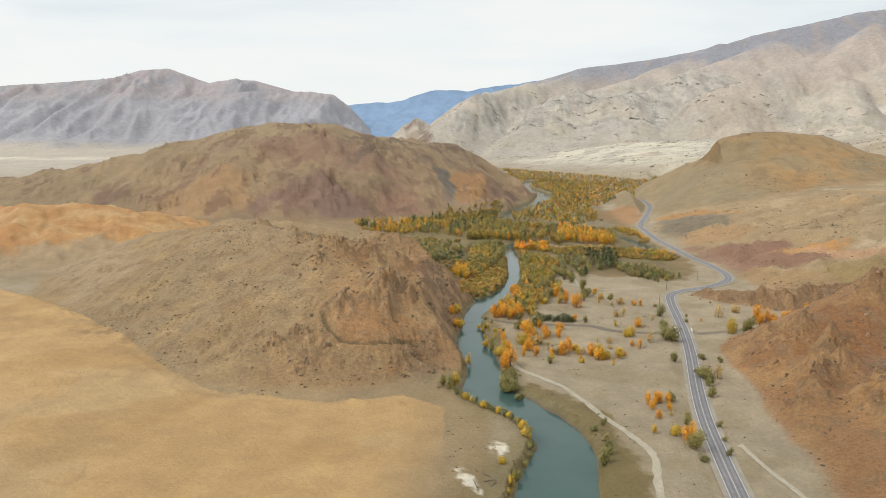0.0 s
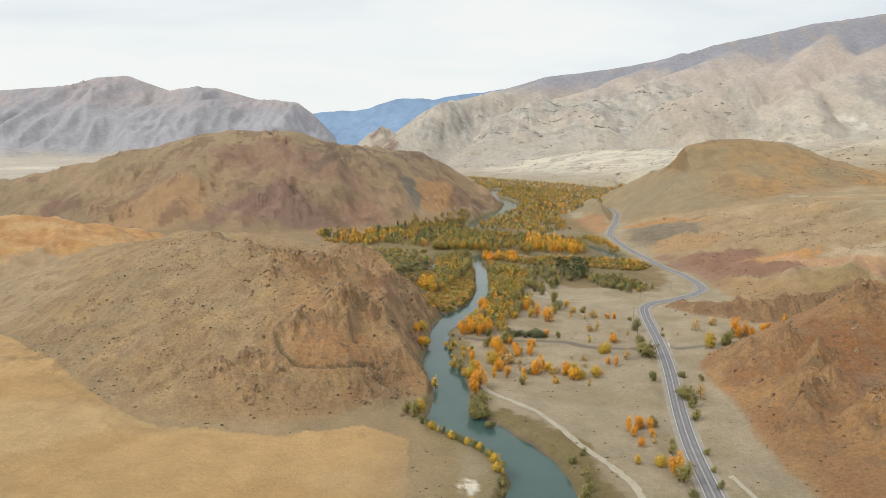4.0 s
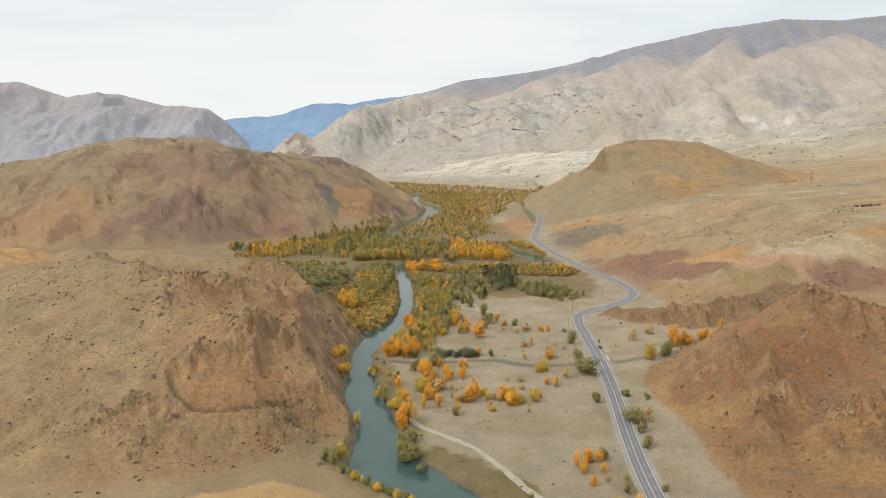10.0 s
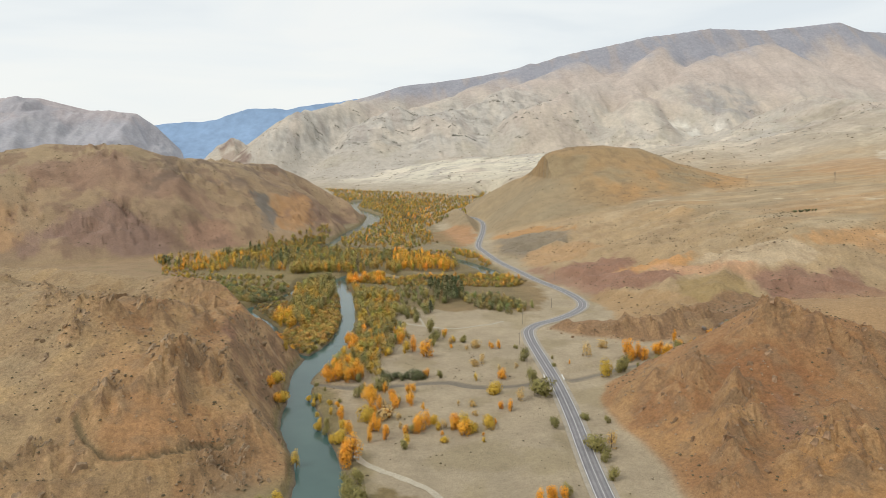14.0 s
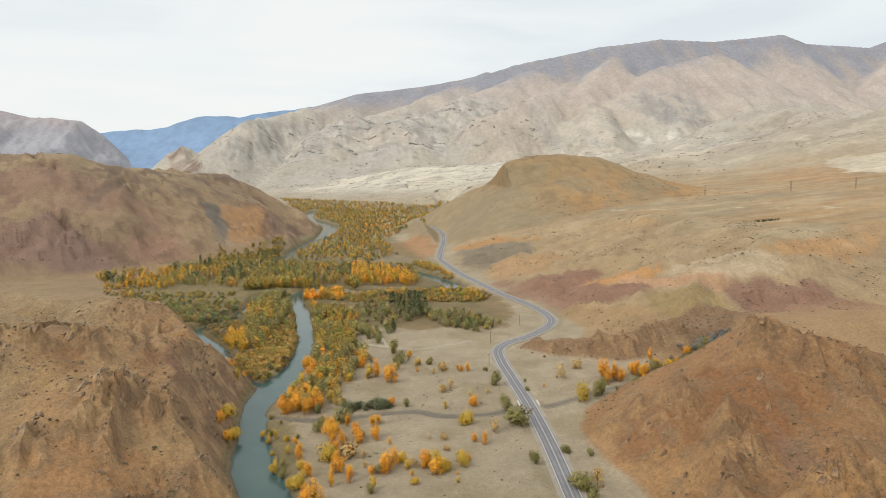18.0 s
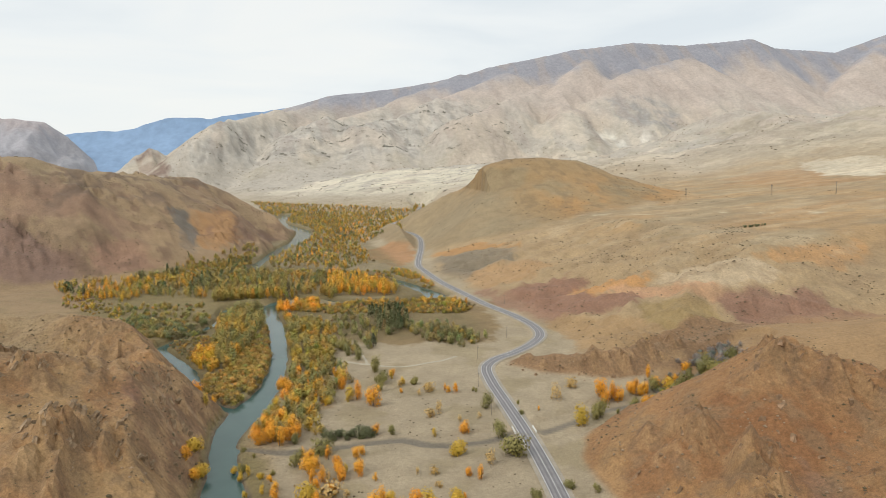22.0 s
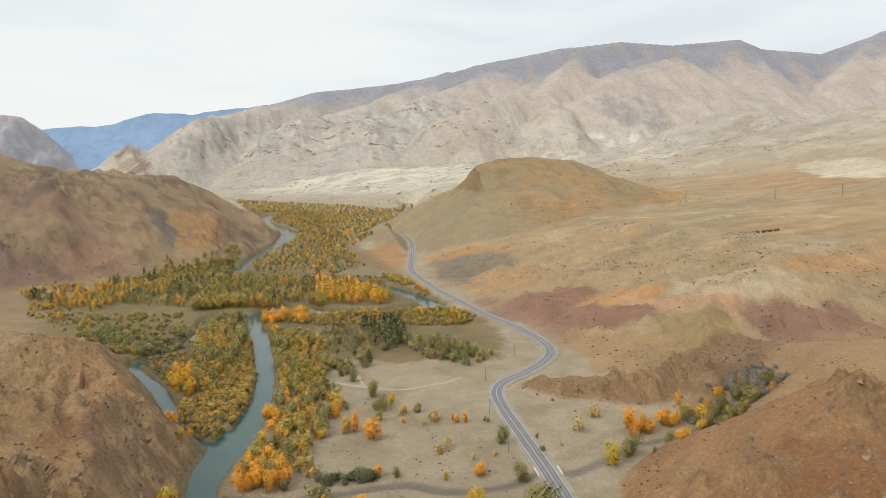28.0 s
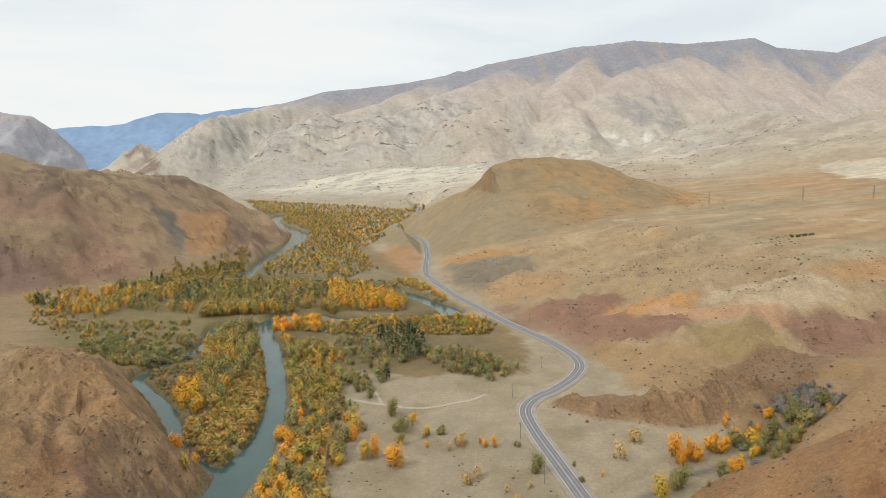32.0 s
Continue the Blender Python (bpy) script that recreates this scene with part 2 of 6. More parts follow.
def rough_land(x, y):
    """Height before river, road and crags are cut in. Returns it with the share of each kind of ground."""
    wx, wy = x + 14 * fbm(x, y, 90, 3, 40), y + 14 * fbm(x, y, 90, 3, 50)
    # near bluff on the west bank
    bluff = tent([(-54, 408, 27), (-76, 396, 38), (-98, 380, 46), (-124, 366, 55), (-165, 398, 56), (-211, 428, 57), (-280, 470, 46), (-345, 530, 34)], wx, wy, 0.40, 14)
    bluff = smax(bluff, tent([(-122, 360, 52), (-90, 336, 34), (-62, 308, 22), (-44, 284, 13), (-33, 262, 5)], wx, wy, 0.55, 8), 4)
    bluff = smax(bluff, tent([(-170, 395, 50), (-185, 330, 27), (-180, 285, 12)], wx, wy, 0.42, 12), 6)
    bluff = smax(bluff, tent([(-50, 416, 20), (-62, 440, 27), (-79, 466, 31), (-97, 492, 36), (-116, 512, 39), (-150, 530, 39), (-220, 555, 42), (-300, 600, 40)], wx, wy, 0.52, 9), 5)
    # sandy terrace in front of it
    edge = spline([(-26, 60), (-24, 150), (-30, 205), (-52, 218), (-80, 204), (-111, 207), (-139, 207), (-177, 232), (-234, 280), (-330, 350), (-520, 430)], 6)
    d_edge = along(edge, x, y, 500)[0]
    west = inside([(-26, 60), (-24, 150), (-30, 205), (-52, 218), (-80, 204), (-111, 207), (-139, 207), (-177, 232), (-234, 280), (-330, 350), (-520, 430), (-2500, 900), (-2500, -900), (-26, -900)], x, y)
    d_edge = np.where(west, d_edge, -d_edge)
    rise = 1.0 + 2.2 * step(-40, -130, x)
    terrace = np.where(west, rise * step(-4, 10, d_edge) + 0.03 * np.clip(-95 - x, 0, 500), rise * step(-4, 10, d_edge))
    # orange mound, big purple-brown hill
    mound = tent([(-1000, 660, 60), (-604, 640, 42), (-532, 640, 46), (-463, 640, 43), (-401, 640, 35), (-362, 640, 22)], wx, wy, 0.25, 25)
    hill = tent([(-1400, 1300, 30), (-1020, 1180, 42), (-780, 1170, 84), (-629, 1160, 120), (-472, 1160, 153), (-340, 1170, 151), (-285, 1185, 131), (-230, 1250, 122),
                 (-152, 1390, 115), (-92, 1400, 84), (-30, 1410, 48), (5, 1440, 12)], wx, wy, 0.56, 40)
    hill = smax(hill, tent([(-340, 1160, 140), (-250, 1075, 100), (-185, 1080, 60), (-130, 1120, 34)], wx, wy, 0.6, 20), 12)
    # dome and the plateau east of the road
    du, dv = wx - 465, wy - 1225
    dd = np.hypot(du, dv) + 1e-6
    west_side = np.interp(dd, [0, 55, 95, 140, 190, 240, 295, 400], [141, 139, 127, 97, 69, 42, 6, -60])
    east_side = np.interp(dd, [0, 74, 130, 186, 260, 380], [141, 134, 112, 92, 72, 20])
    face = np.interp(dd, [0, 45, 100, 160, 230, 310, 400], [141, 135, 112, 86, 66, 44, -20])
    dome = west_side * np.clip(-du / dd, 0, 1) ** 2 + east_side * np.clip(du / dd, 0, 1) ** 2 + face * (dv / dd) ** 2
    foot = np.interp(y, [380, 440, 520, 640, 760, 850, 920, 1070, 1200, 1300, 1500, 2200], [215, 200, 200, 192, 184, 182, 190, 226, 250, 255, 260, 500])
    e = wx - foot
    plateau = np.interp(e, [-10, 0, 45, 100, 240, 630, 950, 1300, 2000, 4000], [0, 2, 17, 29, 58, 84, 112, 190, 320, 420])
    plateau = np.minimum(plateau, np.clip(0.34 * (wy - 432 + 0.10 * (x - 200)), 0, 400))
    plateau = np.where(y > 1300, plateau * (1 - 0.75 * step(1400, 2100, y) * step(900, 400, x)), plateau)
    # red hill by the road, low rocks by the creek, the high ground behind
    rx, ry = x + 6 * fbm(x, y, 60, 3, 40), y + 6 * fbm(x, y, 60, 3, 50)
    red = tent([(199, 291, 53), (216, 272, 49), (236, 240, 43), (262, 200, 40), (310, 140, 42), (420, 60, 48)], rx, ry, 0.72, 9)
    red = smax(red, tent([(140.0, 318.0, 10.0), (156.0, 314.0, 17.0), (174.0, 309.0, 27.0), (189.0, 304.0, 35.0), (191.0, 298.0, 46.0), (195.0, 293.0, 55.0), (199.0, 291.0, 52.0)], rx, ry, 0.85, 5), 3)
    red = smax(red, tent([(195, 286, 46), (167, 252, 27), (144, 222, 12), (126, 190, 5)], rx, ry, 0.60, 7), 4)
    red = smax(red, tent([(192, 250, 30), (172, 195, 17), (150, 140, 13), (160, 40, 18)], rx, ry, 0.40, 12), 6)
    rocks = tent([(147, 460, 5), (160, 447, 9), (178, 436, 11), (206, 432, 12), (240, 440, 13), (290, 454, 14)], wx, wy, 0.6, 5)
    back = tent([(300, 395, 26), (420, 350, 42), (600, 300, 62), (1000, 250, 90)], wx, wy, 0.3, 25, 600)
    # mountains
    near_only = y.size and y.max() < 1450 and x.max() < 450
    mx, my = x + 70 * fbm(x, y, 900, 2, 60) * step(4000, 3300, y), y + 70 * fbm(x, y, 900, 2, 70) * step(4000, 3300, y)
    if near_only:
        mount = bench = west_range = np.full_like(x, -200.0)
    else:
        mount = tent([(-720, 4100, 120), (-543, 3980, 210), (-371, 3950, 335), (-258, 3950, 375), (61, 3950, 448), (302, 3950, 520), (739, 3950, 575), (1066, 3950, 636),
                      (1235, 3950, 692), (1761, 3950, 802), (2168, 3950, 858), (2518, 3950, 850), (3006, 3950, 905), (3179, 3950, 850), (3650, 3950, 835), (4107, 3950, 975)], mx, my, 0.54, 40, 1e9, -1e5)
        mount = mount - 0.42 * np.clip(3950 - my, 0, 450)
        fallen = np.clip(np.abs(3950 - my) - 560, 0, 1e9)
        mount = np.maximum(np.where(my < 3950, mount + 0.34 * fallen, mount), -200)
        north = np.nonzero(my > 1500)
        for line, fall in SPURS:
            for pair in zip(line[:-1], line[1:]):
                mount[north] = smax(mount[north], tent(pair, mx[north], my[north], 1.35 * fall, 40, 3000), 14)
        bench = tent([(-560, 3700, 70), (-517, 3300, 130), (-100, 3350, 112), (400, 2950, 118), (800, 2500, 130), (1200, 1950, 160), (1700, 1700, 260)], mx, my, 0.20, 90, 1e9)
        west_range = tent([(-5200, 4300, 480), (-3627, 4400, 472), (-3286, 4400, 490), (-2785, 4400, 518), (-2577, 4400, 574), (-2375, 4400, 580), (-2100, 4400, 486), (-1981, 4400, 504),
                           (-1784, 4400, 503), (-1514, 4400, 432), (-1246, 4400, 410), (-1133, 4400, 330), (-1000, 4420, 180), (-930, 4440, 60)], mx, my, 0.42, 25, 1e9)
    plain = 60 * step(1300, 2600, y) * step(-150, -700, x)
    z = np.zeros_like(x)
    for part_, k in ((plain, 8), (terrace, 1.5), (mound, 6), (hill, 12), (plateau, 5), (dome, 16), (red, 4), (rocks, 3), (back, 6), (bluff, 4), (bench, 25), (mount, 40), (west_range, 30)):
        z = smax(z, part_, k)
    kinds = dict(bluff=bluff, terrace=np.where(west, 1.0, 0.0) * step(-3, 2, d_edge), mound=mound, hill=hill, dome=dome, plateau=plateau, red=np.maximum(red, rocks * 0.8), back=back, rocks=rocks,
                 mount=mount, bench=bench, west_range=west_range, plain=plain)
    return np.maximum(z, 0), kinds


def land(x, y):
    """The finished height of the ground and the masks that colour it."""
    z, kinds = rough_land(x, y)
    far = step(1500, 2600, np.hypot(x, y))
    high = np.clip(z, 0, 60) / 60
    # gullies and crags
    crag = ridged(x + 8 * fbm(x, y, 30, 2, 5), y, 46, 4, 80, 0.55)
    crag_zone = step(0.02, 0.28, fbm(x, y, 75, 2, 90)) * step(3, 14, z) * (1 - far)
    near_rock = np.maximum(step(-4, 10, kinds["bluff"] - np.maximum(kinds["mound"], 0)), step(-2, 8, np.maximum(kinds["red"], kinds["rocks"])))
    near_rock = np.clip(near_rock, 0, 1) * step(700, 560, y)
    bare = np.zeros_like(x)
    for cx, cy, r in CRAGS_WEST + CRAGS_EAST:
        m = np.nonzero((np.abs(x - cx) < 2.2 * r) & (np.abs(y - cy) < 2.2 * r))
        bare[m] = np.maximum(bare[m], np.exp(-(((x[m] - cx) ** 2 + (y[m] - cy) ** 2) / (0.95 * r) ** 2) ** 1.3))
    bare = np.clip(bare * (0.8 + 1.0 * fbm(x, y, 12, 2, 97)), 0, 1)
    near = np.nonzero((y < 760) & (y > 60) & (x > -700) & (x < 700))
    slab = np.zeros_like(x)
    sx, sy = x[near], y[near]
    slab[near] = ridged(sx * 1.5 + sy * 0.35 + 3 * fbm(sx, sy, 14, 2, 83), sy * 0.55 - sx * 0.25, 13, 3, 84, 0.6)
    river_face = step(-110, -60, x) * step(-30, -40, x) * step(235, 260, y) * step(470, 440, y)
    north_face = step(-150, -110, x) * step(-40, -52, x) * step(350, 385, y) * step(545, 505, y)
    crag_zone = np.maximum(np.maximum(crag_zone * 0.06, np.maximum(river_face * 0.30, north_face * 0.6)), bare * 0.75)
    z = z + near_rock * crag_zone * ((crag - 0.35) * 4 + np.where(x > 90, 2.5, 3.5) + (slab**1.6 - 0.3) * np.where(x > 90, 10.0, 9.0)) * step(1.5, 6, z) + near_rock * step(2, 10, z) * (fbm(x, y, 22, 3, 95, 0.5) * 1.0 + (ridged(x * 1.1 - 0.5 * y, y * 0.55 + 0.3 * x, 30, 4, 96, 0.55) - 0.6) * 3.6)
    crag = np.where(bare > 0.2, slab, crag)
    for line, tall, wide in RIBS + FOOT_RIBS + RED_RIBS:
        dl = along(np.asarray(line, float), x, y, 30)[0]
        z = z + 0.75 * tall * np.exp(-((dl / wide) ** 2)) * (0.25 + 1.1 * slab) * step(0.3, 1.5, z)
        on_rib = np.exp(-((dl / (1.4 * wide)) ** 4))
        crag_zone = np.maximum(crag_zone, on_rib * 0.9)
        crag = np.where(on_rib > 0.25, slab, crag)
    # creases that run down the larger hills
    z = z + (1 - near_rock) * (1 - far) * step(4, 50, z) * (ridged(x * 1.3, y * 0.6, 120, 5, 100) - 0.6) * 4 * (1 - 0.35 * step(0, 30, kinds['dome']))
    hill_m = step(0, 30, kinds['hill']) * step(800, 900, y) * (1 - far) * step(250, 150, x) * step(1420, 1250, y)
    hu, hv = 0.8 * x + 0.6 * y + 12 * fbm(x, y, 70, 2, 101), 0.6 * x - 0.8 * y
    z = z + hill_m * ((ridged(hu, hv * 0.22, 75, 4, 102, 0.55) - 0.6) * 11 + fbm(x, y, 40, 4, 104, 0.6) * 3) * step(155, 105, z + 10 * fbm(x, y, 60, 2, 103))
    mound_m = step(3, 12, kinds['mound']) * step(-4, 4, kinds['mound'] - kinds['bluff']) * step(900, 760, y)
    z = z + mound_m * (ridged(x * 0.9 + 0.5 * y, y * 0.7, 64, 4, 107, 0.55) - 0.62) * 13
    scarp = step(0.05, 0.3, fbm(x, y, 90, 2, 105)) * hill_m
    z = z + scarp * (ridged(hu * 1.2, hv * 0.8, 26, 3, 106, 0.55) - 0.5) * 13
    crest = np.clip(step(3930, 3300, y) + step(4060, 4300, y) * step(4385, 4330, y), 0, 1)
    spur = ridged(x * 1.25 + 200 * fbm(x, y, 900, 2, 112), y * 0.55, 560, 5, 110, 0.46)
    z = z + far * step(60, 300, z) * (spur - 0.62) * (5 + 68 * crest) + far * step(15, 100, z) * fbm(x, y, 240, 5, 120, 0.5) * (3 + 7 * crest) + far * step(60, 160, z) * crest * (ridged(x * 1.2, y * 0.7, 150, 4, 125, 0.55) - 0.6) * 24
    west_m = far * step(-650, -1000, x) * step(60, 200, z) * step(4390, 4250, y)
    z = z + west_m * ((ridged(x * 1.3 + 120 * fbm(x, y, 500, 2, 113), y * 0.45, 430, 4, 114, 0.5) - 0.6) * 125 + (ridged(x, y * 0.6, 120, 3, 115) - 0.6) * 18)
    gully = step(185, 215, x) * step(470, 380, x) * step(440, 470, y) * step(980, 800, y) * step(2, 10, z)
    z = z + gully * (ridged(x * 0.8 + 0.3 * y, y * 1.2 - 0.3 * x, 62, 4, 136, 0.55) - 0.6) * 14
    z = z + gully * (ridged(x * 1.2 - 0.4 * y, y * 0.7 + 0.3 * x, 20, 3, 137, 0.55) - 0.6) * 3.0
    z = z + step(1, 8, z) * fbm(x, y, 24, 3, 130) * 0.9 + fbm(x, y, 60, 3, 140) * 0.35
    # river, creek and road are cut in
    low = np.nonzero((x > -110) & (x < 110) & (y > 200) & (y < 740))
    floor_ = inside(ISLAND_EDGE[::-1], x[low], y[low]) | inside(EAST_FLOOR, x[low], y[low])
    verge = along(np.array([(60, 690), (96, 560), (96, 440), (90, 330), (75, 214), (10, 214)], float), x[low], y[low], 60)[0]
    level = np.minimum(z[low], 0.75 + 0.35 * fbm(x[low], y[low], 18, 2, 170))
    z[low] = np.where(floor_, z[low] + (level - z[low]) * step(0, 22, verge), z[low])
    d1, w1 = along(RIVER, x, y, 60)
    d2, w2 = along(RIVER_UP, x, y, 60)
    w2 = w2 + 0.6 + 2.0 * step(1250, 1350, y) - 1.5 * step(950, 1000, y) * step(1230, 1150, y)
    d3, w3 = along(SIDE_CHANNEL, x, y, 60)
    bank = np.minimum(np.minimum(d1 - w1, d2 - w2), d3 - w3) + 1.6 * fbm(x, y, 14, 2, 150)
    z = np.minimum(z, np.maximum(0.3, 0.3 + 1.35 * (bank - 1.5)))
    z = np.where(bank < 3, np.minimum(z, 0.3 - 3.0 * step(2.2, -2.5, bank)), z)
    dc = along(CREEK, x, y, 30)[0]
    z = z - 1.0 * step(4.5, 1.0, dc + 1.2 * fbm(x, y, 9, 2, 160)) * step(14, 6, z)
    z = np.where(dc < 29, np.minimum(z, np.maximum(0.4, 0.8 * (dc - 11 - 4 * fbm(x, y, 20, 2, 165))) + 0.24 * np.clip(x - 215, 0, 200) + 2.5 * np.clip(dc - 22, 0, 9)), z)
    dd_ = along(DITCH, x, y, 12)[0]
    z = z - 1.3 * np.exp(-((dd_ / 1.1) ** 2)) + 0.4 * np.exp(-(((dd_ - 2.6) / 1.2) ** 2))
    dr, zr = along(ROAD, x, y, 120)
    z = np.where(dr < 115, np.minimum(z, zr + np.maximum(0, 0.75 * (dr - 8.5))), z)
    z = z + (zr - 0.3 - z) * step(9.5, 5.2, dr)
    return z, kinds, bank, dc, dr, crag, crag_zone, near_rock, far


# ---- materials ----
def nodes_of(name, rough=0.9):
    m = bpy.data.materials.new(name)
    m.use_nodes = True
    n, l = m.node_tree.nodes, m.node_tree.links
    b = n["Principled BSDF"]
    b.inputs["Roughness"].default_value = rough
    return m, n, l, b


def add_noise(n, l, scale, detail=4, rough=0.6, vector=None):
    t = n.new("ShaderNodeTexNoise")
    t.inputs["Scale"].default_value, t.inputs["Detail"].default_value, t.inputs["Roughness"].default_value = scale, detail, rough
    if vector is None:
        vector = n.new("ShaderNodeTexCoord").outputs["Object"]
    l.new(vector, t.inputs["Vector"])
    return t.outputs["Fac"]


def mapped(n, l, value, a, b, c, d):
    m = n.new("ShaderNodeMapRange")
    for k, v in enumerate((a, b, c, d)):
        m.inputs[1 + k].default_value = v
    l.new(value, m.inputs[0])
    return m.outputs[0]


def mixed(n, l, fac, a, b, how="MIX"):
    m = n.new("ShaderNodeMix")
    m.data_type, m.blend_type = "RGBA", how
    for k, v in ((0, fac), (6, a), (7, b)):
        if isinstance(v, (int, float)):
            m.inputs[k].default_value = v
        elif isinstance(v, tuple):
            m.inputs[k].default_value = (*v, 1)
        else:
            l.new(v, m.inputs[k])
    return m.outputs[2]


def bumped(n, l, b, height, strength, distance):
    t = n.new("ShaderNodeBump")
    t.inputs["Strength"].default_value, t.inputs["Distance"].default_value = strength, distance
    l.new(height, t.inputs["Height"])
    l.new(t.outputs[0], b.inputs["Normal"])


def grainy(name, color, rough=0.9, fine=2.0, coarse=0.15, spread=0.25, bump=0.3, depth=0.2):
    m, n, l, b = nodes_of(name, rough)
    a = mapped(n, l, add_noise(n, l, fine), 0.3, 0.7, 1 - spread, 1 + spread)
    c = mapped(n, l, add_noise(n, l, coarse), 0.3, 0.7, 1 - spread * 0.7, 1 + spread * 0.7)
    col = mixed(n, l, 1.0, color, a, "MULTIPLY")
    l.new(mixed(n, l, 1.0, col, c, "MULTIPLY"), b.inputs["Base Color"])
    bumped(n, l, b, add_noise(n, l, fine * 1.7, 6), bump, depth)
    return m


def ground_material():
    m, n, l, b = nodes_of("earth_and_rock", 0.95)
    at = n.new("ShaderNodeAttribute")
    at.attribute_name = "soil"
    co = n.new("ShaderNodeTexCoord").outputs["Object"]
    fine = mapped(n, l, add_noise(n, l, 0.55, 8, 0.68, co), 0.28, 0.72, 0.70, 1.30)
    pebble = mapped(n, l, add_noise(n, l, 1.7, 4, 0.7, co), 0.3, 0.7, 0.80, 1.20)
    mid = mapped(n, l, add_noise(n, l, 0.06, 6, 0.62, co), 0.3, 0.7, 0.87, 1.13)
    big = mapped(n, l, add_noise(n, l, 0.009, 6, 0.6, co), 0.3, 0.7, 0.90, 1.10)
    rough = mapped(n, l, at.outputs["Alpha"], 0.0, 0.8, 0.25, 1.0)
    col = mixed(n, l, rough, at.outputs["Color"], fine, "MULTIPLY")
    col = mixed(n, l, rough, col, pebble, "MULTIPLY")
    col = mixed(n, l, 1.0, col, mid, "MULTIPLY")
    col = mixed(n, l, 1.0, col, big, "MULTIPLY")
    # loose stones and low scrub as dark specks
    vor = n.new("ShaderNodeTexVoronoi")
    vor.inputs["Scale"].default_value = 0.22
    l.new(co, vor.inputs["Vector"])
    speck = mapped(n, l, vor.outputs["Distance"], 0.16, 0.10, 0.0, 1.0)
    where = mapped(n, l, add_noise(n, l, 0.03, 4, 0.6, co), 0.48, 0.58, 0.0, 0.5)
    both = n.new("ShaderNodeMath")
    both.operation = "MULTIPLY"
    l.new(speck, both.inputs[0])
    l.new(where, both.inputs[1])
    gate = n.new("ShaderNodeMath")
    gate.operation = "MULTIPLY"
    l.new(both.outputs[0], gate.inputs[0])
    l.new(at.outputs["Alpha"], gate.inputs[1])
    col = mixed(n, l, gate.outputs[0], col, (0.07, 0.055, 0.03))
    l.new(col, b.inputs["Base Color"])
    bumped(n, l, b, add_noise(n, l, 0.35, 9, 0.72, co), 0.8, 2.6)
    return m


def leaf_material(name, dark, light, by="random"):
    m, n, l, b = nodes_of(name, 0.7)
    if by == "tone":
        at = n.new("ShaderNodeAttribute")
        at.attribute_name = "tone"
        base = at.outputs["Color"]
        geo = n.new("ShaderNodeNewGeometry")
        v = mapped(n, l, geo.outputs["Random Per Island"], 0, 1, 0.86, 1.14)
        l.new(mixed(n, l, 1.0, base, v, "MULTIPLY"), b.inputs["Base Color"])
    else:
        info = n.new("ShaderNodeObjectInfo")
        geo = n.new("ShaderNodeNewGeometry")
        base = mixed(n, l, info.outputs["Random"], dark, light)
        v = mapped(n, l, geo.outputs["Random Per Island"], 0, 1, 0.84, 1.18)
        l.new(mixed(n, l, 1.0, base, v, "MULTIPLY"), b.inputs["Base Color"])
    b.inputs["Subsurface Weight"].default_value = 0.0
    return m


def water_material():
    m, n, l, b = nodes_of("river_water", 0.12)
    col = mixed(n, l, mapped(n, l, add_noise(n, l, 0.03, 4), 0.35, 0.65, 0, 1), (0.050, 0.096, 0.088), (0.062, 0.112, 0.100))
    l.new(col, b.inputs["Base Color"])
    b.inputs["IOR"].default_value = 1.33
    bumped(n, l, b, add_noise(n, l, 0.8, 5), 0.08, 0.2)
    return m


EARTH = ground_material()
WATER = water_material()
ASPHALT = grainy("worn_asphalt", (0.23, 0.22, 0.225), 0.85, 3.0, 0.25, 0.18, 0.2, 0.02)
TYRE_WORN = grainy("asphalt_in_the_wheel_tracks", (0.17, 0.165, 0.17), 0.8, 3.0, 0.25, 0.18, 0.2, 0.02)
LINE = grainy("road_paint", (0.62, 0.61, 0.58), 0.7, 3.0, 0.3, 0.2, 0.1, 0.01)
GRAVEL = grainy("gravel", (0.33, 0.29, 0.23), 0.95, 3.0, 0.2, 0.2, 0.4, 0.08)
DUST = grainy("pale_dust", (0.42, 0.37, 0.28), 0.95, 1.5, 0.2, 0.15, 0.2, 0.05)
BARK = grainy("bark", (0.16, 0.12, 0.085), 0.95, 6.0, 1.0, 0.3, 0.4, 0.05)
ROCK = grainy("crag_rock", (0.29, 0.205, 0.125), 0.95, 0.9, 0.12, 0.38, 0.9, 0.8)
RED_ROCK = grainy("red_crag_rock", (0.26, 0.165, 0.095), 0.95, 0.9, 0.12, 0.38, 0.9, 0.8)
ORANGE = leaf_material("orange_leaves", (0.80, 0.33, 0.02), (0.88, 0.44, 0.03))
YELLOW = leaf_material("yellow_leaves", (0.56, 0.38, 0.045), (0.76, 0.48, 0.05))
OLIVE = leaf_material("olive_leaves", (0.20, 0.19, 0.06), (0.33, 0.28, 0.08))
DARK = leaf_material("dark_needles", (0.12, 0.135, 0.07), (0.17, 0.175, 0.08))
BUSHY = leaf_material("dark_green_leaves", (0.11, 0.125, 0.055), (0.17, 0.175, 0.075))
PALE = leaf_material("thin_pale_orange_leaves", (0.56, 0.36, 0.11), (0.66, 0.45, 0.17))
BARE = leaf_material("bare_grey_twigs", (0.24, 0.215, 0.20), (0.31, 0.28, 0.26))
WOODS = leaf_material("mixed_leaves", None, None, "tone")


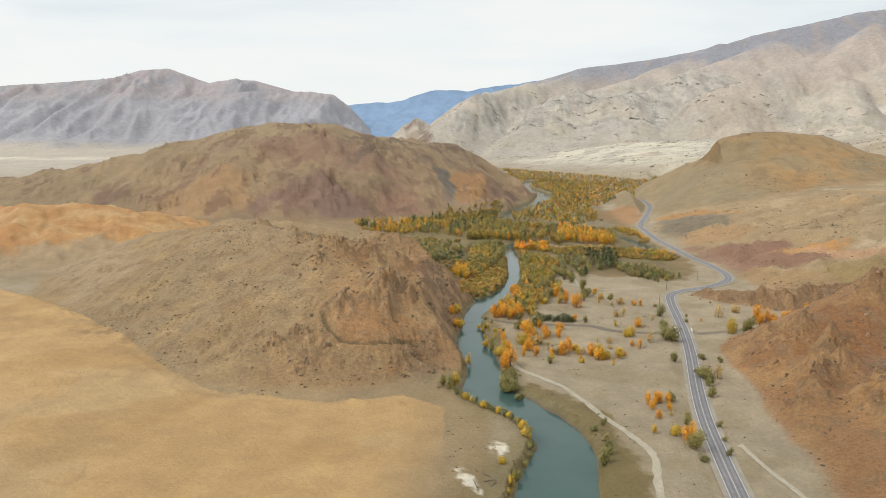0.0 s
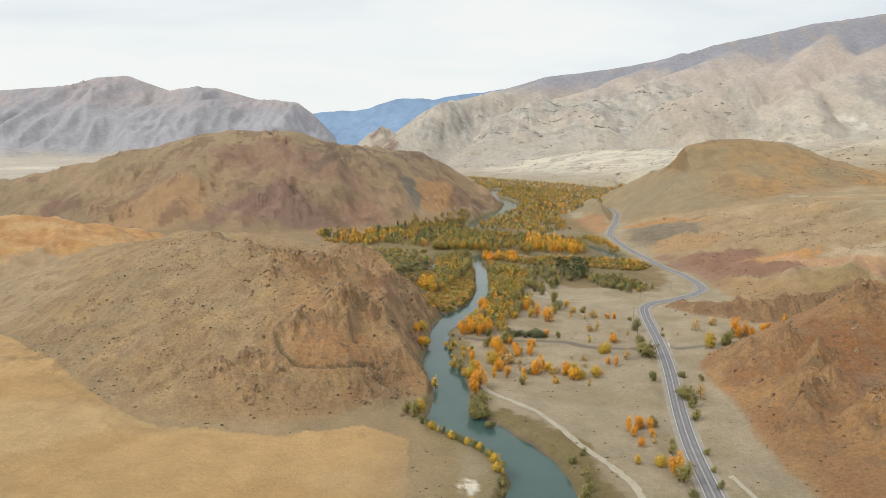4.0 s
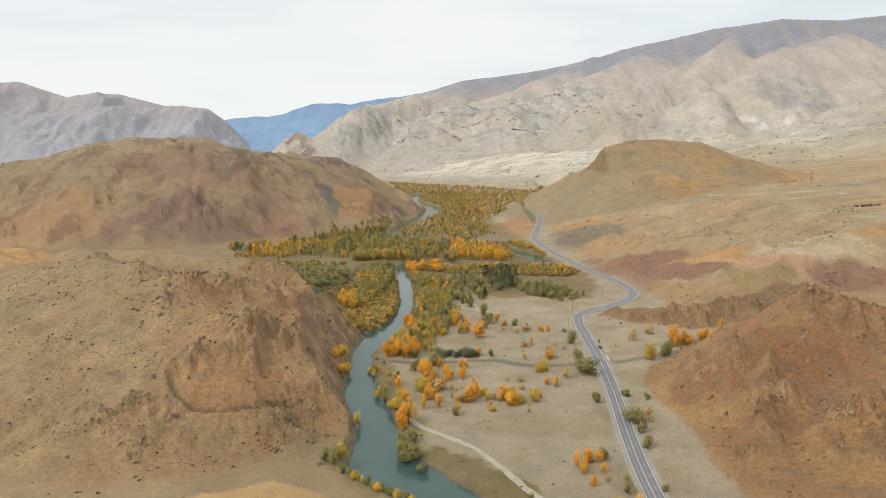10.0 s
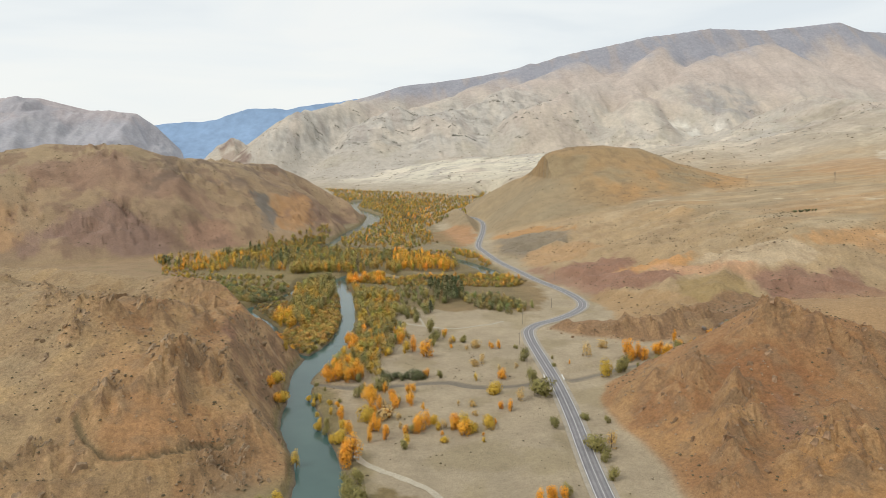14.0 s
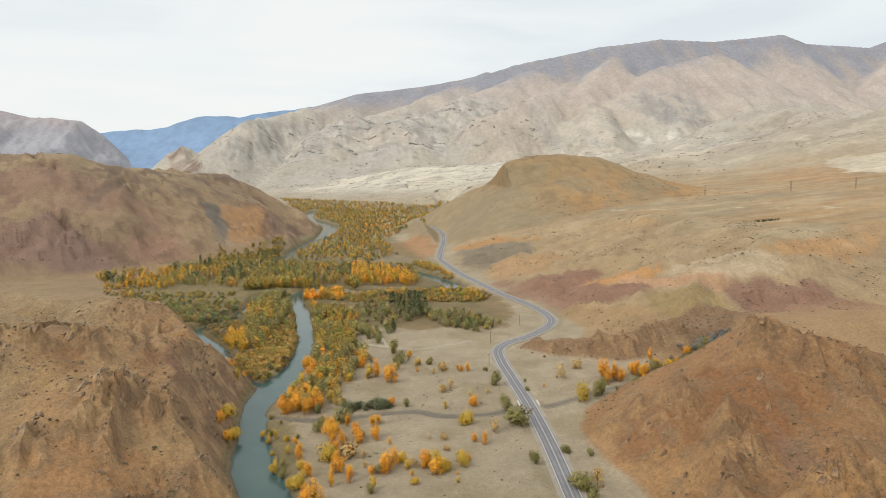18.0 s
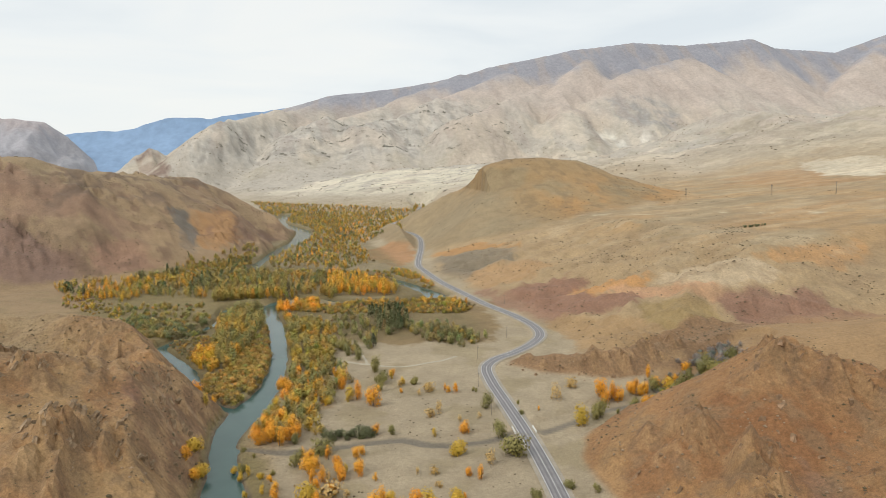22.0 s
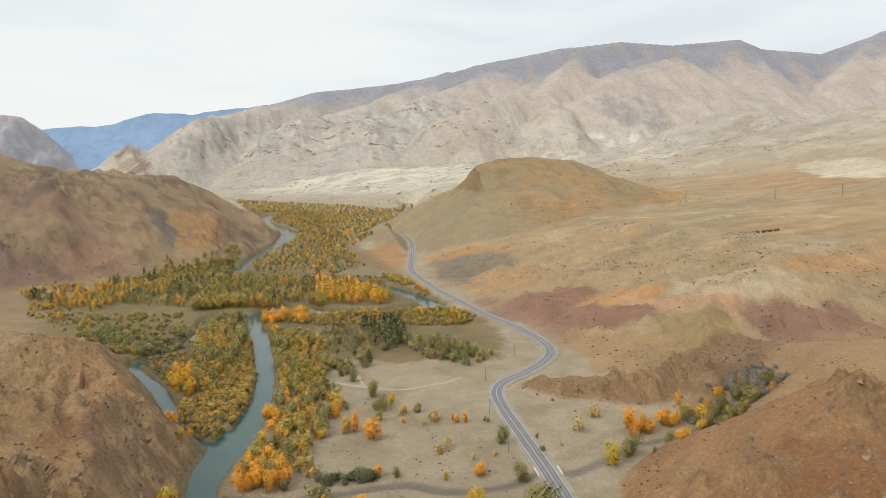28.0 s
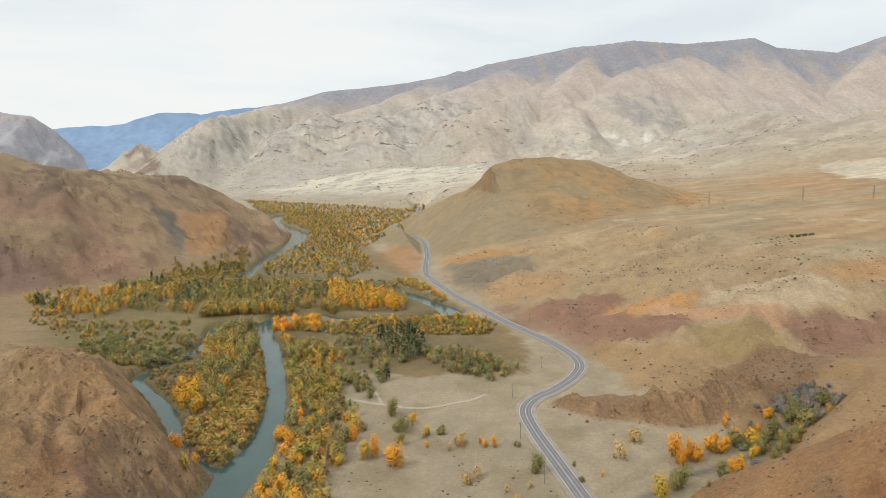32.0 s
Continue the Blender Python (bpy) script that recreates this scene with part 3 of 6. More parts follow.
def linked(name, verts, faces, material, smooth=False):
    me = bpy.data.meshes.new(name)
    me.from_pydata(verts if isinstance(verts, list) else verts.tolist(), [], faces if isinstance(faces, list) else faces.tolist())
    me.materials.append(material)
    if smooth:
        me.shade_smooth()
    return new(name, me)


# ---- ground ----
def ground():
    ox, oy = 0.0, -450.0
    fine = np.radians(np.arange(-44, 48.01, 0.105))
    rest = np.radians(np.arange(52, 312.1, 5.0))
    ang = np.concatenate([fine, rest])
    rad = np.concatenate([[0.5, 60, 140, 230, 320, 400, 460, 500], 520 * np.exp(np.arange(0, 0.66, 0.0023)), 520 * np.exp(np.arange(0.66, 2.47, 0.0047))])
    R, A = np.meshgrid(rad, ang, indexing="ij")
    X, Y = ox + R * np.sin(A), oy + R * np.cos(A)
    x, y = X.ravel(), Y.ravel()
    z, kinds, bank, dc, dr, crag, crag_zone, near_rock, far = land(x, y)
    nr, na = R.shape
    i = np.arange(nr * na).reshape(nr, na)
    j = np.roll(i, -1, 1)
    quads = np.stack([i[:-1], i[1:], j[1:], j[:-1]], -1).reshape(-1, 4)[:, ::-1]
    me = bpy.data.meshes.new("ground")
    me.vertices.add(len(x))
    me.vertices.foreach_set("co", np.stack([x, y, z], 1).astype(np.float32).ravel())
    me.loops.add(quads.size)
    me.loops.foreach_set("vertex_index", quads.astype(np.int32).ravel())
    me.polygons.add(len(quads))
    me.polygons.foreach_set("loop_start", np.arange(0, quads.size, 4, dtype=np.int32))
    me.update(calc_edges=True)
    me.shade_smooth()
    # slope, for where bare rock shows
    zz = z.reshape(nr, na)
    gr = np.gradient(zz, axis=0) / np.maximum(np.gradient(R, axis=0), 0.1)
    ga = np.gradient(zz, axis=1) / np.maximum(R * np.abs(np.gradient(A, axis=1)), 0.1)
    steep = np.hypot(gr, ga).ravel()
    rough = (steep * np.clip(near_rock + step(3, 12, z) * (1 - far) * 0.6, 0, 1)).reshape(nr, na)
    me.polygons.foreach_set("use_smooth", (np.maximum(rough[:-1], rough[1:]) < 0.62).ravel())
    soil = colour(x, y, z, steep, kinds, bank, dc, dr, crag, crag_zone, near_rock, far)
    # soil colour, with haze painted into its far part
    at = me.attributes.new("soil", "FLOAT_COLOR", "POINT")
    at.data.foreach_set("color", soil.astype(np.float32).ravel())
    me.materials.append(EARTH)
    return tagged(new("ground", me), "dry valley floor with bare brown hills and grey mountains", "ground", kind="structure")


def swatch(r, g, b):
    """Base colour of a soil from the tint of a dry sample of it."""
    grey = 0.3 * r + 0.6 * g + 0.1 * b
    lin = [0.905 * (((grey + 0.90 * (c - grey)) / 255 + 0.055) / 1.055) ** 2.4 for c in (r, g, b)]
    return lin[0] / 1.05, lin[1], lin[2] / 0.95


def spread(shape, x, y, soft):
    """1 inside an outline on the plan, 0 outside, with a wavering edge of that width."""
    out = np.zeros_like(x)
    p = np.asarray(shape, float)
    reach = 3 * soft
    m = np.nonzero((x > p[:, 0].min() - reach) & (x < p[:, 0].max() + reach) & (y > p[:, 1].min() - reach) & (y < p[:, 1].max() + reach))
    if not len(m[0]):
        return out
    px, py = x[m], y[m]
    d = along(np.vstack([p, p[:1]]), px, py)[0]
    d = np.where(inside(p, px, py), d, -d)
    out[m] = step(-0.6 * soft, 0.6 * soft, d + 2.4 * soft * fbm(px, py, 6 * soft, 6, 280, 0.66))
    return out


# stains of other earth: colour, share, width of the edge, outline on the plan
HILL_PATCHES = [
    (swatch(146, 115, 98), 0.75, 18, [(-546, 1091), (-436, 1085), (-324, 1114), (-230, 1080), (-187, 1030), (-261, 1010), (-297, 1000), (-393, 1012), (-480, 1040)]),
    (swatch(140, 111, 102), 0.75, 18, [(-400, 950), (-330, 985), (-285, 975), (-230, 960), (-174, 862), (-238, 845), (-303, 885), (-396, 915)]),
    (swatch(164, 126, 106), 0.8, 14, [(-230, 970), (-170, 1010), (-115, 960), (-150, 870), (-178, 866)]),
    (swatch(176, 138, 98), 0.7, 22, [(-570, 880), (-549, 940), (-470, 990), (-425, 960), (-400, 900), (-440, 840), (-540, 850)]),
    (swatch(130, 104, 88), 0.8, 9, [(-751, 999), (-696, 1020), (-619, 955), (-681, 945)]),
    (swatch(176, 133, 90), 0.9, 9, [(-128, 1134), (-97, 1215), (-50, 1225), (-62, 1105), (-85, 1060), (-110, 1070)]),
    (swatch(118, 111, 104), 0.95, 6, [(-156, 1135), (-133, 1150), (-103, 1064), (-112, 1030), (-122, 1035)]),
    (swatch(122, 96, 82), 0.9, 10, [(-65, 1210), (-30, 1300), (14, 1345), (6, 1240), (-30, 1140), (-45, 1145)])]
PLATEAU_PATCHES = [
    (swatch(150, 111, 93), 0.9, 10, [(196, 660), (241, 672), (269, 662), (276, 632), (249, 606), (286, 537), (262, 512), (225, 538), (206, 548), (192, 575)]),
    (swatch(150, 113, 96), 0.9, 9, [(316, 489), (323, 503), (352, 496), (400, 488), (430, 450), (380, 415), (330, 398), (292, 412), (302, 451)]),
    (swatch(174, 143, 104), 0.85, 9, [(200, 540), (214, 536), (251, 513), (262, 480), (240, 436), (212, 446), (188, 509)]),
    (swatch(166, 142, 96), 0.85, 7, [(258, 515), (285, 520), (314, 503), (304, 451), (285, 425), (262, 445)]),
    (swatch(204, 150, 92), 0.85, 6, [(245, 608), (268, 622), (296, 602), (310, 575), (300, 560), (282, 563), (256, 575)]),
    (swatch(204, 158, 122), 0.8, 6, [(262, 573), (300, 566), (312, 545), (332, 514), (318, 502), (286, 535)]),
    (swatch(198, 177, 148), 0.85, 8, [(318, 582), (352, 580), (390, 550), (400, 518), (353, 503), (335, 510), (316, 540)]),
    (swatch(138, 127, 110), 0.9, 9, [(190, 770), (187, 872), (190, 930), (218, 955), (262, 905), (278, 830), (250, 772), (225, 786)]),
    (swatch(184, 148, 107), 0.85, 9, [(198, 690), (240, 682), (268, 715), (254, 768), (225, 785), (192, 755)]),
    (swatch(188, 140, 86), 0.85, 9, [(205, 980), (221, 992), (272, 920), (305, 862), (288, 848), (250, 890), (216, 945)]),
    (swatch(192, 146, 96), 0.8, 9, [(386, 564), (456, 558), (505, 562), (480, 528), (436, 528), (387, 542)]),
    (swatch(180, 142, 100), 0.9, 30, [(880, 1250), (972, 1380), (1100, 1400), (1120, 1268), (960, 985), (880, 1040)]),
    (swatch(222, 211, 190), 0.95, 14, [(1140, 1320), (1172, 1392), (1270, 1310), (1240, 1180), (1040, 1050), (1050, 1180)])]
BLUFF_PATCHES = [
    (swatch(172, 128, 85), 0.85, 5, [(-98, 284), (-86, 296), (-72, 300), (-62, 290), (-60, 275), (-68, 265), (-79, 259), (-92, 261), (-100, 268)]),
    (swatch(134, 98, 80), 0.95, 5, [(-68, 376), (-58, 345), (-45, 325), (-38, 330), (-34, 352), (-32, 400), (-45, 422), (-56, 410)]),
    (swatch(176, 153, 122), 0.9, 12, [(-520, 470), (-489, 496), (-450, 523), (-413, 552), (-365, 515), (-330, 440), (-296, 390), (-325, 362), (-356, 392), (-416, 446), (-463, 468)]),
    (swatch(146, 116, 84), 0.7, 5, [(-62, 268), (-44, 268), (-34, 250), (-46, 238), (-64, 250)]),
    (swatch(166, 138, 100), 0.7, 6, [(-150, 262), (-118, 270), (-96, 252), (-66, 252), (-60, 240), (-100, 226), (-150, 232)])]
FLOOD_PATCHES = [
    (swatch(132, 113, 70), 0.9, 4, [(30, 90), (34, 140), (36, 172), (30, 204), (16, 224), (6, 234), (10, 246), (24, 230), (42, 202), (50, 176), (51, 140), (48, 90)]),
    (swatch(174, 143, 104), 0.9, 6, [(194, 462), (196, 520), (203, 560), (222, 548), (240, 480), (236, 428), (206, 428)]),
    (swatch(160, 124, 102), 0.85, 6, [(197, 560), (194, 600), (187, 650), (183, 705), (202, 705), (212, 640), (212, 560)]),
    (swatch(180, 134, 92), 0.9, 10, [(135, 925), (122, 1003), (138, 1100), (178, 1140), (203, 1064), (180, 955), (162, 905)]),
    (swatch(134, 114, 72), 0.95, 9, [(-235, 885), (-189, 902), (-120, 938), (-118, 990), (-45, 1062), (-20, 985), (60, 888), (125, 855), (142, 770), (122, 705), (30, 738), (-50, 722), (-58, 605), (-90, 593), (-148, 650), (-215, 810)]),
    (swatch(144, 120, 82), 0.9, 7, [(0, 692), (150, 698), (180, 640), (168, 565), (148, 516), (100, 520), (58, 545), (30, 560), (22, 420), (2, 430), (4, 550)]),
    (swatch(158, 142, 98), 0.6, 7, [(-245, 880), (-215, 815), (-165, 740), (-200, 700), (-260, 820)])]
RED_PATCHES = [
    (swatch(150, 103, 65), 0.85, 6, [(165, 288), (180, 276), (195, 264), (200, 250), (178, 242), (142, 222), (152, 234), (160, 268)]),
    (swatch(152, 108, 70), 0.8, 6, [(131, 297), (163, 276), (154, 255), (133, 263), (124, 275)]),
    (swatch(180, 138, 90), 0.8, 6, [(121, 270), (152, 256), (158, 230), (138, 228), (115, 250)]),
    (swatch(152, 116, 92), 0.8, 4, [(172, 251), (178, 236), (166, 223), (163, 235)]),
    (swatch(182, 137, 86), 0.8, 6, [(150, 214), (170, 214), (190, 208), (196, 180), (170, 160), (150, 185)])]
MOUNTAIN_PATCHES = [
    (swatch(224, 214, 188), 0.75, 40, [(-86, 2629), (53, 2754), (181, 2810), (471, 2740), (760, 2500), (700, 2200), (452, 2071), (222, 2384)]),
    (swatch(216, 206, 184), 0.8, 30, [(-429, 2847), (-294, 2885), (-151, 2825), (-290, 2800)]),
    (swatch(138, 114, 100), 0.95, 20, [(-560, 2948), (-580, 3250), (-470, 3290), (-380, 2900), (-369, 2831)]),
    (swatch(214, 208, 194), 0.9, 18, [(1400, 2930), (1500, 3050), (1575, 3165), (1600, 2920)]),
    (swatch(218, 210, 196), 0.9, 18, [(1630, 2925), (1744, 3000), (1775, 2885)]),
    (swatch(160, 155, 150), 0.8, 45, [(1684, 3354), (1973, 3347), (2030, 3173), (1727, 3033)]),
    (swatch(166, 154, 134), 0.85, 60, [(1661, 2415), (1809, 2284), (1610, 1567), (1222, 1199), (1113, 1424), (1049, 1665)])]
CRAG_BAND = [(-310, 2930), (-285, 3054), (-162, 3200), (24, 3370), (227, 3390), (454, 3510), (1056, 3510), (1014, 3260), (531, 3010), (199, 3000), (-94, 3010)]
STRATA = [[(-60, 373), (-48, 362), (-38, 352)], [(-58, 388), (-46, 380), (-35, 378)], [(-55, 404), (-44, 400), (-33, 398)]]


def colour(x, y, z, steep, kinds, bank, dc, dr, crag, crag_zone, near_rock, far):
    """What the soil is made of, place by place, with haze painted into the far colours; the fourth channel says where
    loose stones lie.
    """
    n1, n2, n3 = fbm(x, y, 120, 5, 200), fbm(x, y, 35, 4, 210), fbm(x, y, 380, 4, 220)
    col = np.tile(np.array([0.366, 0.320, 0.244]), (len(x), 1))
    stones = np.full(len(x), 0.5)

    def lay(rgb, m):
        m = np.clip(m, 0, 1)[:, None]
        col[:] = col * (1 - m) + np.array(rgb) * m

    lay((0.30, 0.26, 0.17), step(0.05, 0.35, n2) * 0.6)
    lay(swatch(164, 141, 106), step(-2, -14, x + 6 * n2) * step(420, 330, y) * 0.95)
    # terrace of tan sand
    sand = kinds["terrace"] * step(-12, -52, x + 22 * n1)
    lay((0.51, 0.352, 0.178), sand)
    lay((0.50, 0.375, 0.215), sand * step(0.0, 0.35, n1 + 0.4 * fbm(x * 0.5, y * 1.5, 50, 3, 202)) * 0.6)
    lay((0.43, 0.28, 0.125), sand * step(0.05, 0.3, fbm(x, y, 70, 4, 203)) * 0.5)
    lay((0.40, 0.275, 0.14), sand * step(0.03, 0.0, np.abs(fbm(x, y, 55, 2, 204))) * step(0.0, 0.2, n1) * 0.5)
    low = np.where(kinds["terrace"] < 0.5, step(40, 10, np.abs(z)) * step(-60, -100, x) * step(330, 250, y), 0)
    lay((0.38, 0.29, 0.175), low * 0.7)
    # bluff
    up = step(1.2, 3.2, z)
    m = step(-3, 6, kinds["bluff"]) * up
    lay(swatch(174, 142, 100), m * (1 - kinds["terrace"]))
    lay(swatch(165, 142, 109), m * (1 - kinds["terrace"]) * step(-95, -150, x + 40 * n1) * 0.9)
    lay(swatch(169, 127, 85), m * step(-125, -85, x + 25 * n1) * 0.85)
    lay(swatch(153, 113, 77), m * step(0.0, 0.3, n1 + 0.3 * n2) * 0.6 * step(-150, -100, x))
    lay(swatch(183, 152, 106), m * step(0.05, 0.25, n2) * 0.55)
    lay(swatch(160, 130, 92), m * step(0.05, 0.3, fbm(x, y, 60, 4, 233, 0.6)) * 0.5)
    # mound of orange earth
    m = step(2, 12, kinds["mound"]) * step(-2, 3, kinds["mound"] - kinds["bluff"])
    lay(swatch(198, 152, 98), m)
    lay(swatch(212, 176, 128), m * step(0.0, 0.3, n2 + 0.3 * n1) * 0.7)
    lay(swatch(190, 134, 80), m * step(0.02, 0.25, fbm(x * 0.6, y * 1.4, 40, 4, 231)) * 0.6)
    lay(swatch(176, 148, 116), m * step(20, 8, z + 8 * n2) * 0.8)
    # large hill with purple bands
    m = step(-30, -8, kinds["hill"]) * step(800, 880, y) * step(1.5, 4, z)
    lay(swatch(157, 133, 104), m)
    hu = 0.8 * x + 0.6 * y + 14 * n2
    run = fbm(hu, (0.6 * x - 0.8 * y) * 0.22, 55, 4, 227)
    lay(swatch(146, 122, 98), m * step(0.0, 0.25, run) * 0.7)
    lay(swatch(163, 142, 112), m * step(85, 125, z + 40 * n1) * 0.85)
    lay(swatch(154, 134, 104), m * step(-560, -680, x + 60 * n1) * 0.8)
    for rgb, share, soft, shape in HILL_PATCHES:
        lay(rgb, m * spread(shape, x, y, soft) * share)
    lay(swatch(172, 144, 112), m * step(0.08, 0.3, -run) * step(110, 80, z) * 0.45)
    lay(swatch(128, 100, 84), m * step(0.16, 0.3, fbm(x, y, 40, 4, 226, 0.6)) * step(-0.05, 0.2, n3 + 0.3) * 0.6)
    rim = step(0.06, 0.26, fbm(x, y, 50, 4, 229, 0.6)) * step(70, 95, z) * step(-340, -280, x)
    lay(swatch(120, 100, 86), m * rim * 0.8)
    # plateau: red and purple foot, orange band, pale patches
    m = step(1, 8, kinds["plateau"]) * step(-1, 2, kinds["plateau"] - kinds["red"]) * (1 - far)
    lay(swatch(177, 152, 117), m)
    lay(swatch(164, 146, 116), m * step(-0.02, 0.18, fbm(x * 0.6, y * 1.6, 110, 4, 235)) * step(40, 55, z) * 0.75)
    lay(swatch(184, 150, 106), m * step(0.0, 0.3, n1) * step(40, 60, z) * 0.8)
    for rgb, share, soft, shape in PLATEAU_PATCHES:
        lay(rgb, m * spread(shape, x, y, soft) * share)
    chalk = along(np.array([(420, 935), (443, 909), (481, 868), (522, 818), (566, 762), (600, 710)], float), x, y, 60)[0]
    lay(swatch(218, 206, 178), m * step(14, 3, chalk + 22 * n2 - 2) * step(-0.05, 0.15, n1 + n2))
    lay(swatch(190, 146, 96), m * np.exp(-(((y - 700) - 0.25 * (x - 450) + 40 * n1) / 18) ** 2) * step(400, 460, x) * 0.5)
    ledge = fbm(x * 0.35, y * 1.3 - 0.2 * x, 34, 4, 236, 0.6)
    lay((0.27, 0.20, 0.13), m * step(0.12, 0.26, ledge) * step(18, 30, z) * 0.4)
    lay((0.44, 0.37, 0.27), m * step(0.16, 0.3, -ledge) * step(30, 45, z) * 0.4)
    # dome
    m = step(2, 14, kinds["dome"]) * step(-6, 6, kinds["dome"] - kinds["plateau"]) * (1 - far)
    lay(swatch(166, 138, 99), m)
    lay(swatch(182, 140, 90), m * step(0.05, 0.3, n1 + 0.3 * n2) * step(125, 80, z) * step(380, 420, x) * 0.8)
    lay(swatch(154, 138, 108), m * step(0.0, 0.25, -n1 + 0.3 * n2) * 0.7)
    lay(swatch(140, 118, 88), m * step(0.1, 0.25, fbm(x, y, 30, 4, 247, 0.6)) * 0.5)
    lay(swatch(160, 144, 116), m * step(400, 330, x + 30 * n1) * step(100, 70, z + 10 * n2) * 0.7)
    # red hill and the rocks by the creek
    m = step(0, 4, kinds["red"]) * step(470, 440, y - 0.1 * x) * step(2.3, 3.6, z + 0.8 * n2)
    lay(swatch(166, 124, 83), m)
    lay(swatch(175, 137, 93), m * step(-0.05, 0.2, n1) * 0.8)
    lay(swatch(158, 114, 74), m * step(0.05, 0.3, n2 + 0.3 * n3) * 0.6)
    for rgb, share, soft, shape in RED_PATCHES:
        lay(rgb, m * spread(shape, x, y, soft) * share)
    lay((0.35, 0.24, 0.135), step(2, 9, kinds["back"]) * step(-2, 4, kinds["back"] - kinds["red"]) * (1 - far) * step(480, 430, y))
    lay((0.25, 0.165, 0.10), step(0, 4, kinds["rocks"]) * up)
    # mountains: rock colours with the bluish tint of distance haze mixed in
    m = step(10, 60, np.maximum(kinds["mount"], kinds["bench"])) * far
    lay((0.425, 0.40, 0.355), m)
    lay((0.37, 0.345, 0.28), m * step(-0.1, 0.25, n3 + 0.5 * n1) * step(340, 220, z) * 0.7)
    lay((0.46, 0.40, 0.34), m * step(0.0, 0.3, n3) * 0.7)
    lay((0.45, 0.395, 0.36), m * step(320, 520, z + 80 * n3) * 0.9)
    # dark crest rock, coloured bluer to stand in for haze
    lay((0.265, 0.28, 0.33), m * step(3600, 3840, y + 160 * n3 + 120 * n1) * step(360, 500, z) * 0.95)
    mottle = fbm(x * 0.7, y * 1.3, 90, 5, 241, 0.62)
    for rgb, share, soft, shape in MOUNTAIN_PATCHES:
        lay(rgb, m * spread(shape, x, y, soft) * share * step(-0.35, 0.1, mottle))
    crags = m * spread(CRAG_BAND, x, y, 45)
    lay((0.40, 0.39, 0.365), crags * 0.6)
    lay((0.24, 0.235, 0.22), crags * step(0.06, 0.25, fbm(x, y * 1.4, 60, 5, 243, 0.65)) * 0.5)
    lay((0.62, 0.61, 0.56), crags * step(0.08, 0.26, -fbm(x, y * 1.4, 60, 5, 243, 0.65)) * 0.22)
    lay((0.66, 0.61, 0.50), m * step(0.20, 0.3, fbm(x, y * 1.6, 180, 5, 242, 0.6)) * step(800, 1000, x) * step(300, 160, z + 60 * n3) * 0.5)
    streak = fbm(x * 1.6, y * 0.5, 150, 5, 260)
    lay((0.36, 0.31, 0.28), m * step(0.05, 0.3, streak) * step(150, 260, z) * 0.4)
    lay((0.60, 0.53, 0.43), m * step(0.08, 0.3, -streak) * step(110, 200, z) * step(520, 360, z) * 0.2)
    lay((0.60, 0.54, 0.45), m * step(0.28, 0.4, fbm(x, y, 300, 4, 250)) * step(500, 300, z) * 0.35)
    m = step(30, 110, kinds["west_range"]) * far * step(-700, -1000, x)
    # western range: base colours greyed and blued as painted haze
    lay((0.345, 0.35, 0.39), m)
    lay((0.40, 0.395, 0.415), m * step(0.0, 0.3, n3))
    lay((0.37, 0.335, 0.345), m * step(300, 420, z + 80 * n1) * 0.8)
    lay((0.46, 0.42, 0.365), step(1400, 2000, y) * step(-250, -600, x) * step(120, 60, z))
    lay((0.62, 0.58, 0.50), step(-700, -900, x) * np.exp(-((y - 2250 - 0.10 * (x + 1500) + 60 * n1) / 55) ** 2) * step(-0.3, 0.1, n3))
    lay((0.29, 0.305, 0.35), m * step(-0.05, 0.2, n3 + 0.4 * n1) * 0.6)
    for rgb, share, soft, shape in BLUFF_PATCHES:
        lay(rgb, spread(shape, x, y, soft) * share)
    for line in STRATA:
        lay(swatch(186, 160, 136), step(2.0, 0.8, along(np.asarray(line, float), x, y, 8)[0] + 1.8 * fbm(x, y, 9, 2, 234)) * 0.8)
    # bare rock on steep and craggy ground
    rock = near_rock * np.clip(crag_zone * step(0.5, 0.72, crag) + step(0.85, 1.3, steep) * 0.8, 0, 1)
    grain = fbm(x * 1.4 + y * 0.3, y * 0.6 - x * 0.3, 9, 4, 270, 0.6)
    lay((0.33, 0.225, 0.13), rock * np.where(x > 90, 0.35, 0.6))
    lay((0.19, 0.125, 0.08), rock * step(0.04, 0.22, grain) * 0.65)
    lay((0.42, 0.295, 0.17), rock * step(0.06, 0.24, -grain) * np.where(x > 90, 0.4, 0.7))
    lay((0.24, 0.17, 0.105), near_rock * step(0.10, 0.32, fbm(x, y, 11, 4, 275, 0.6)) * step(3, 8, z) * 0.55)
    lay((0.13, 0.105, 0.06), step(1.5, 0.5, along(DITCH, x, y, 12)[0] + 0.9 * n2) * 0.9)
    for rgb, share, soft, shape in FLOOD_PATCHES:
        lay(rgb, spread(shape, x, y, soft) * share * step(16, 8, z))
    # wet margins and sedge along the river, stones in the creek, gravel by the road
    flat = step(4, 1.5, z)
    lay((0.20, 0.175, 0.085), flat * step(13, 4, bank + 9 * n2) * 0.8 * step(0, 1.5, bank))
    lay((0.16, 0.135, 0.105), step(2.2, 0.2, bank))
    lay((0.19, 0.155, 0.065), flat * step(15, -2, bank - 14 + 10 * n1) * step(230, 130, y) * 0.9)
    white = np.exp(-((x + 3) / 3.5) ** 2 - ((y - 166) / 5) ** 2) + np.exp(-((x + 13 + 0.5 * (y - 137)) / 3) ** 2 - ((y - 137) / 9) ** 2)
    lay((0.72, 0.70, 0.64), step(0.35, 0.75, white + 1.3 * fbm(x, y, 5, 3, 246)) * step(0.05, 0.3, white))
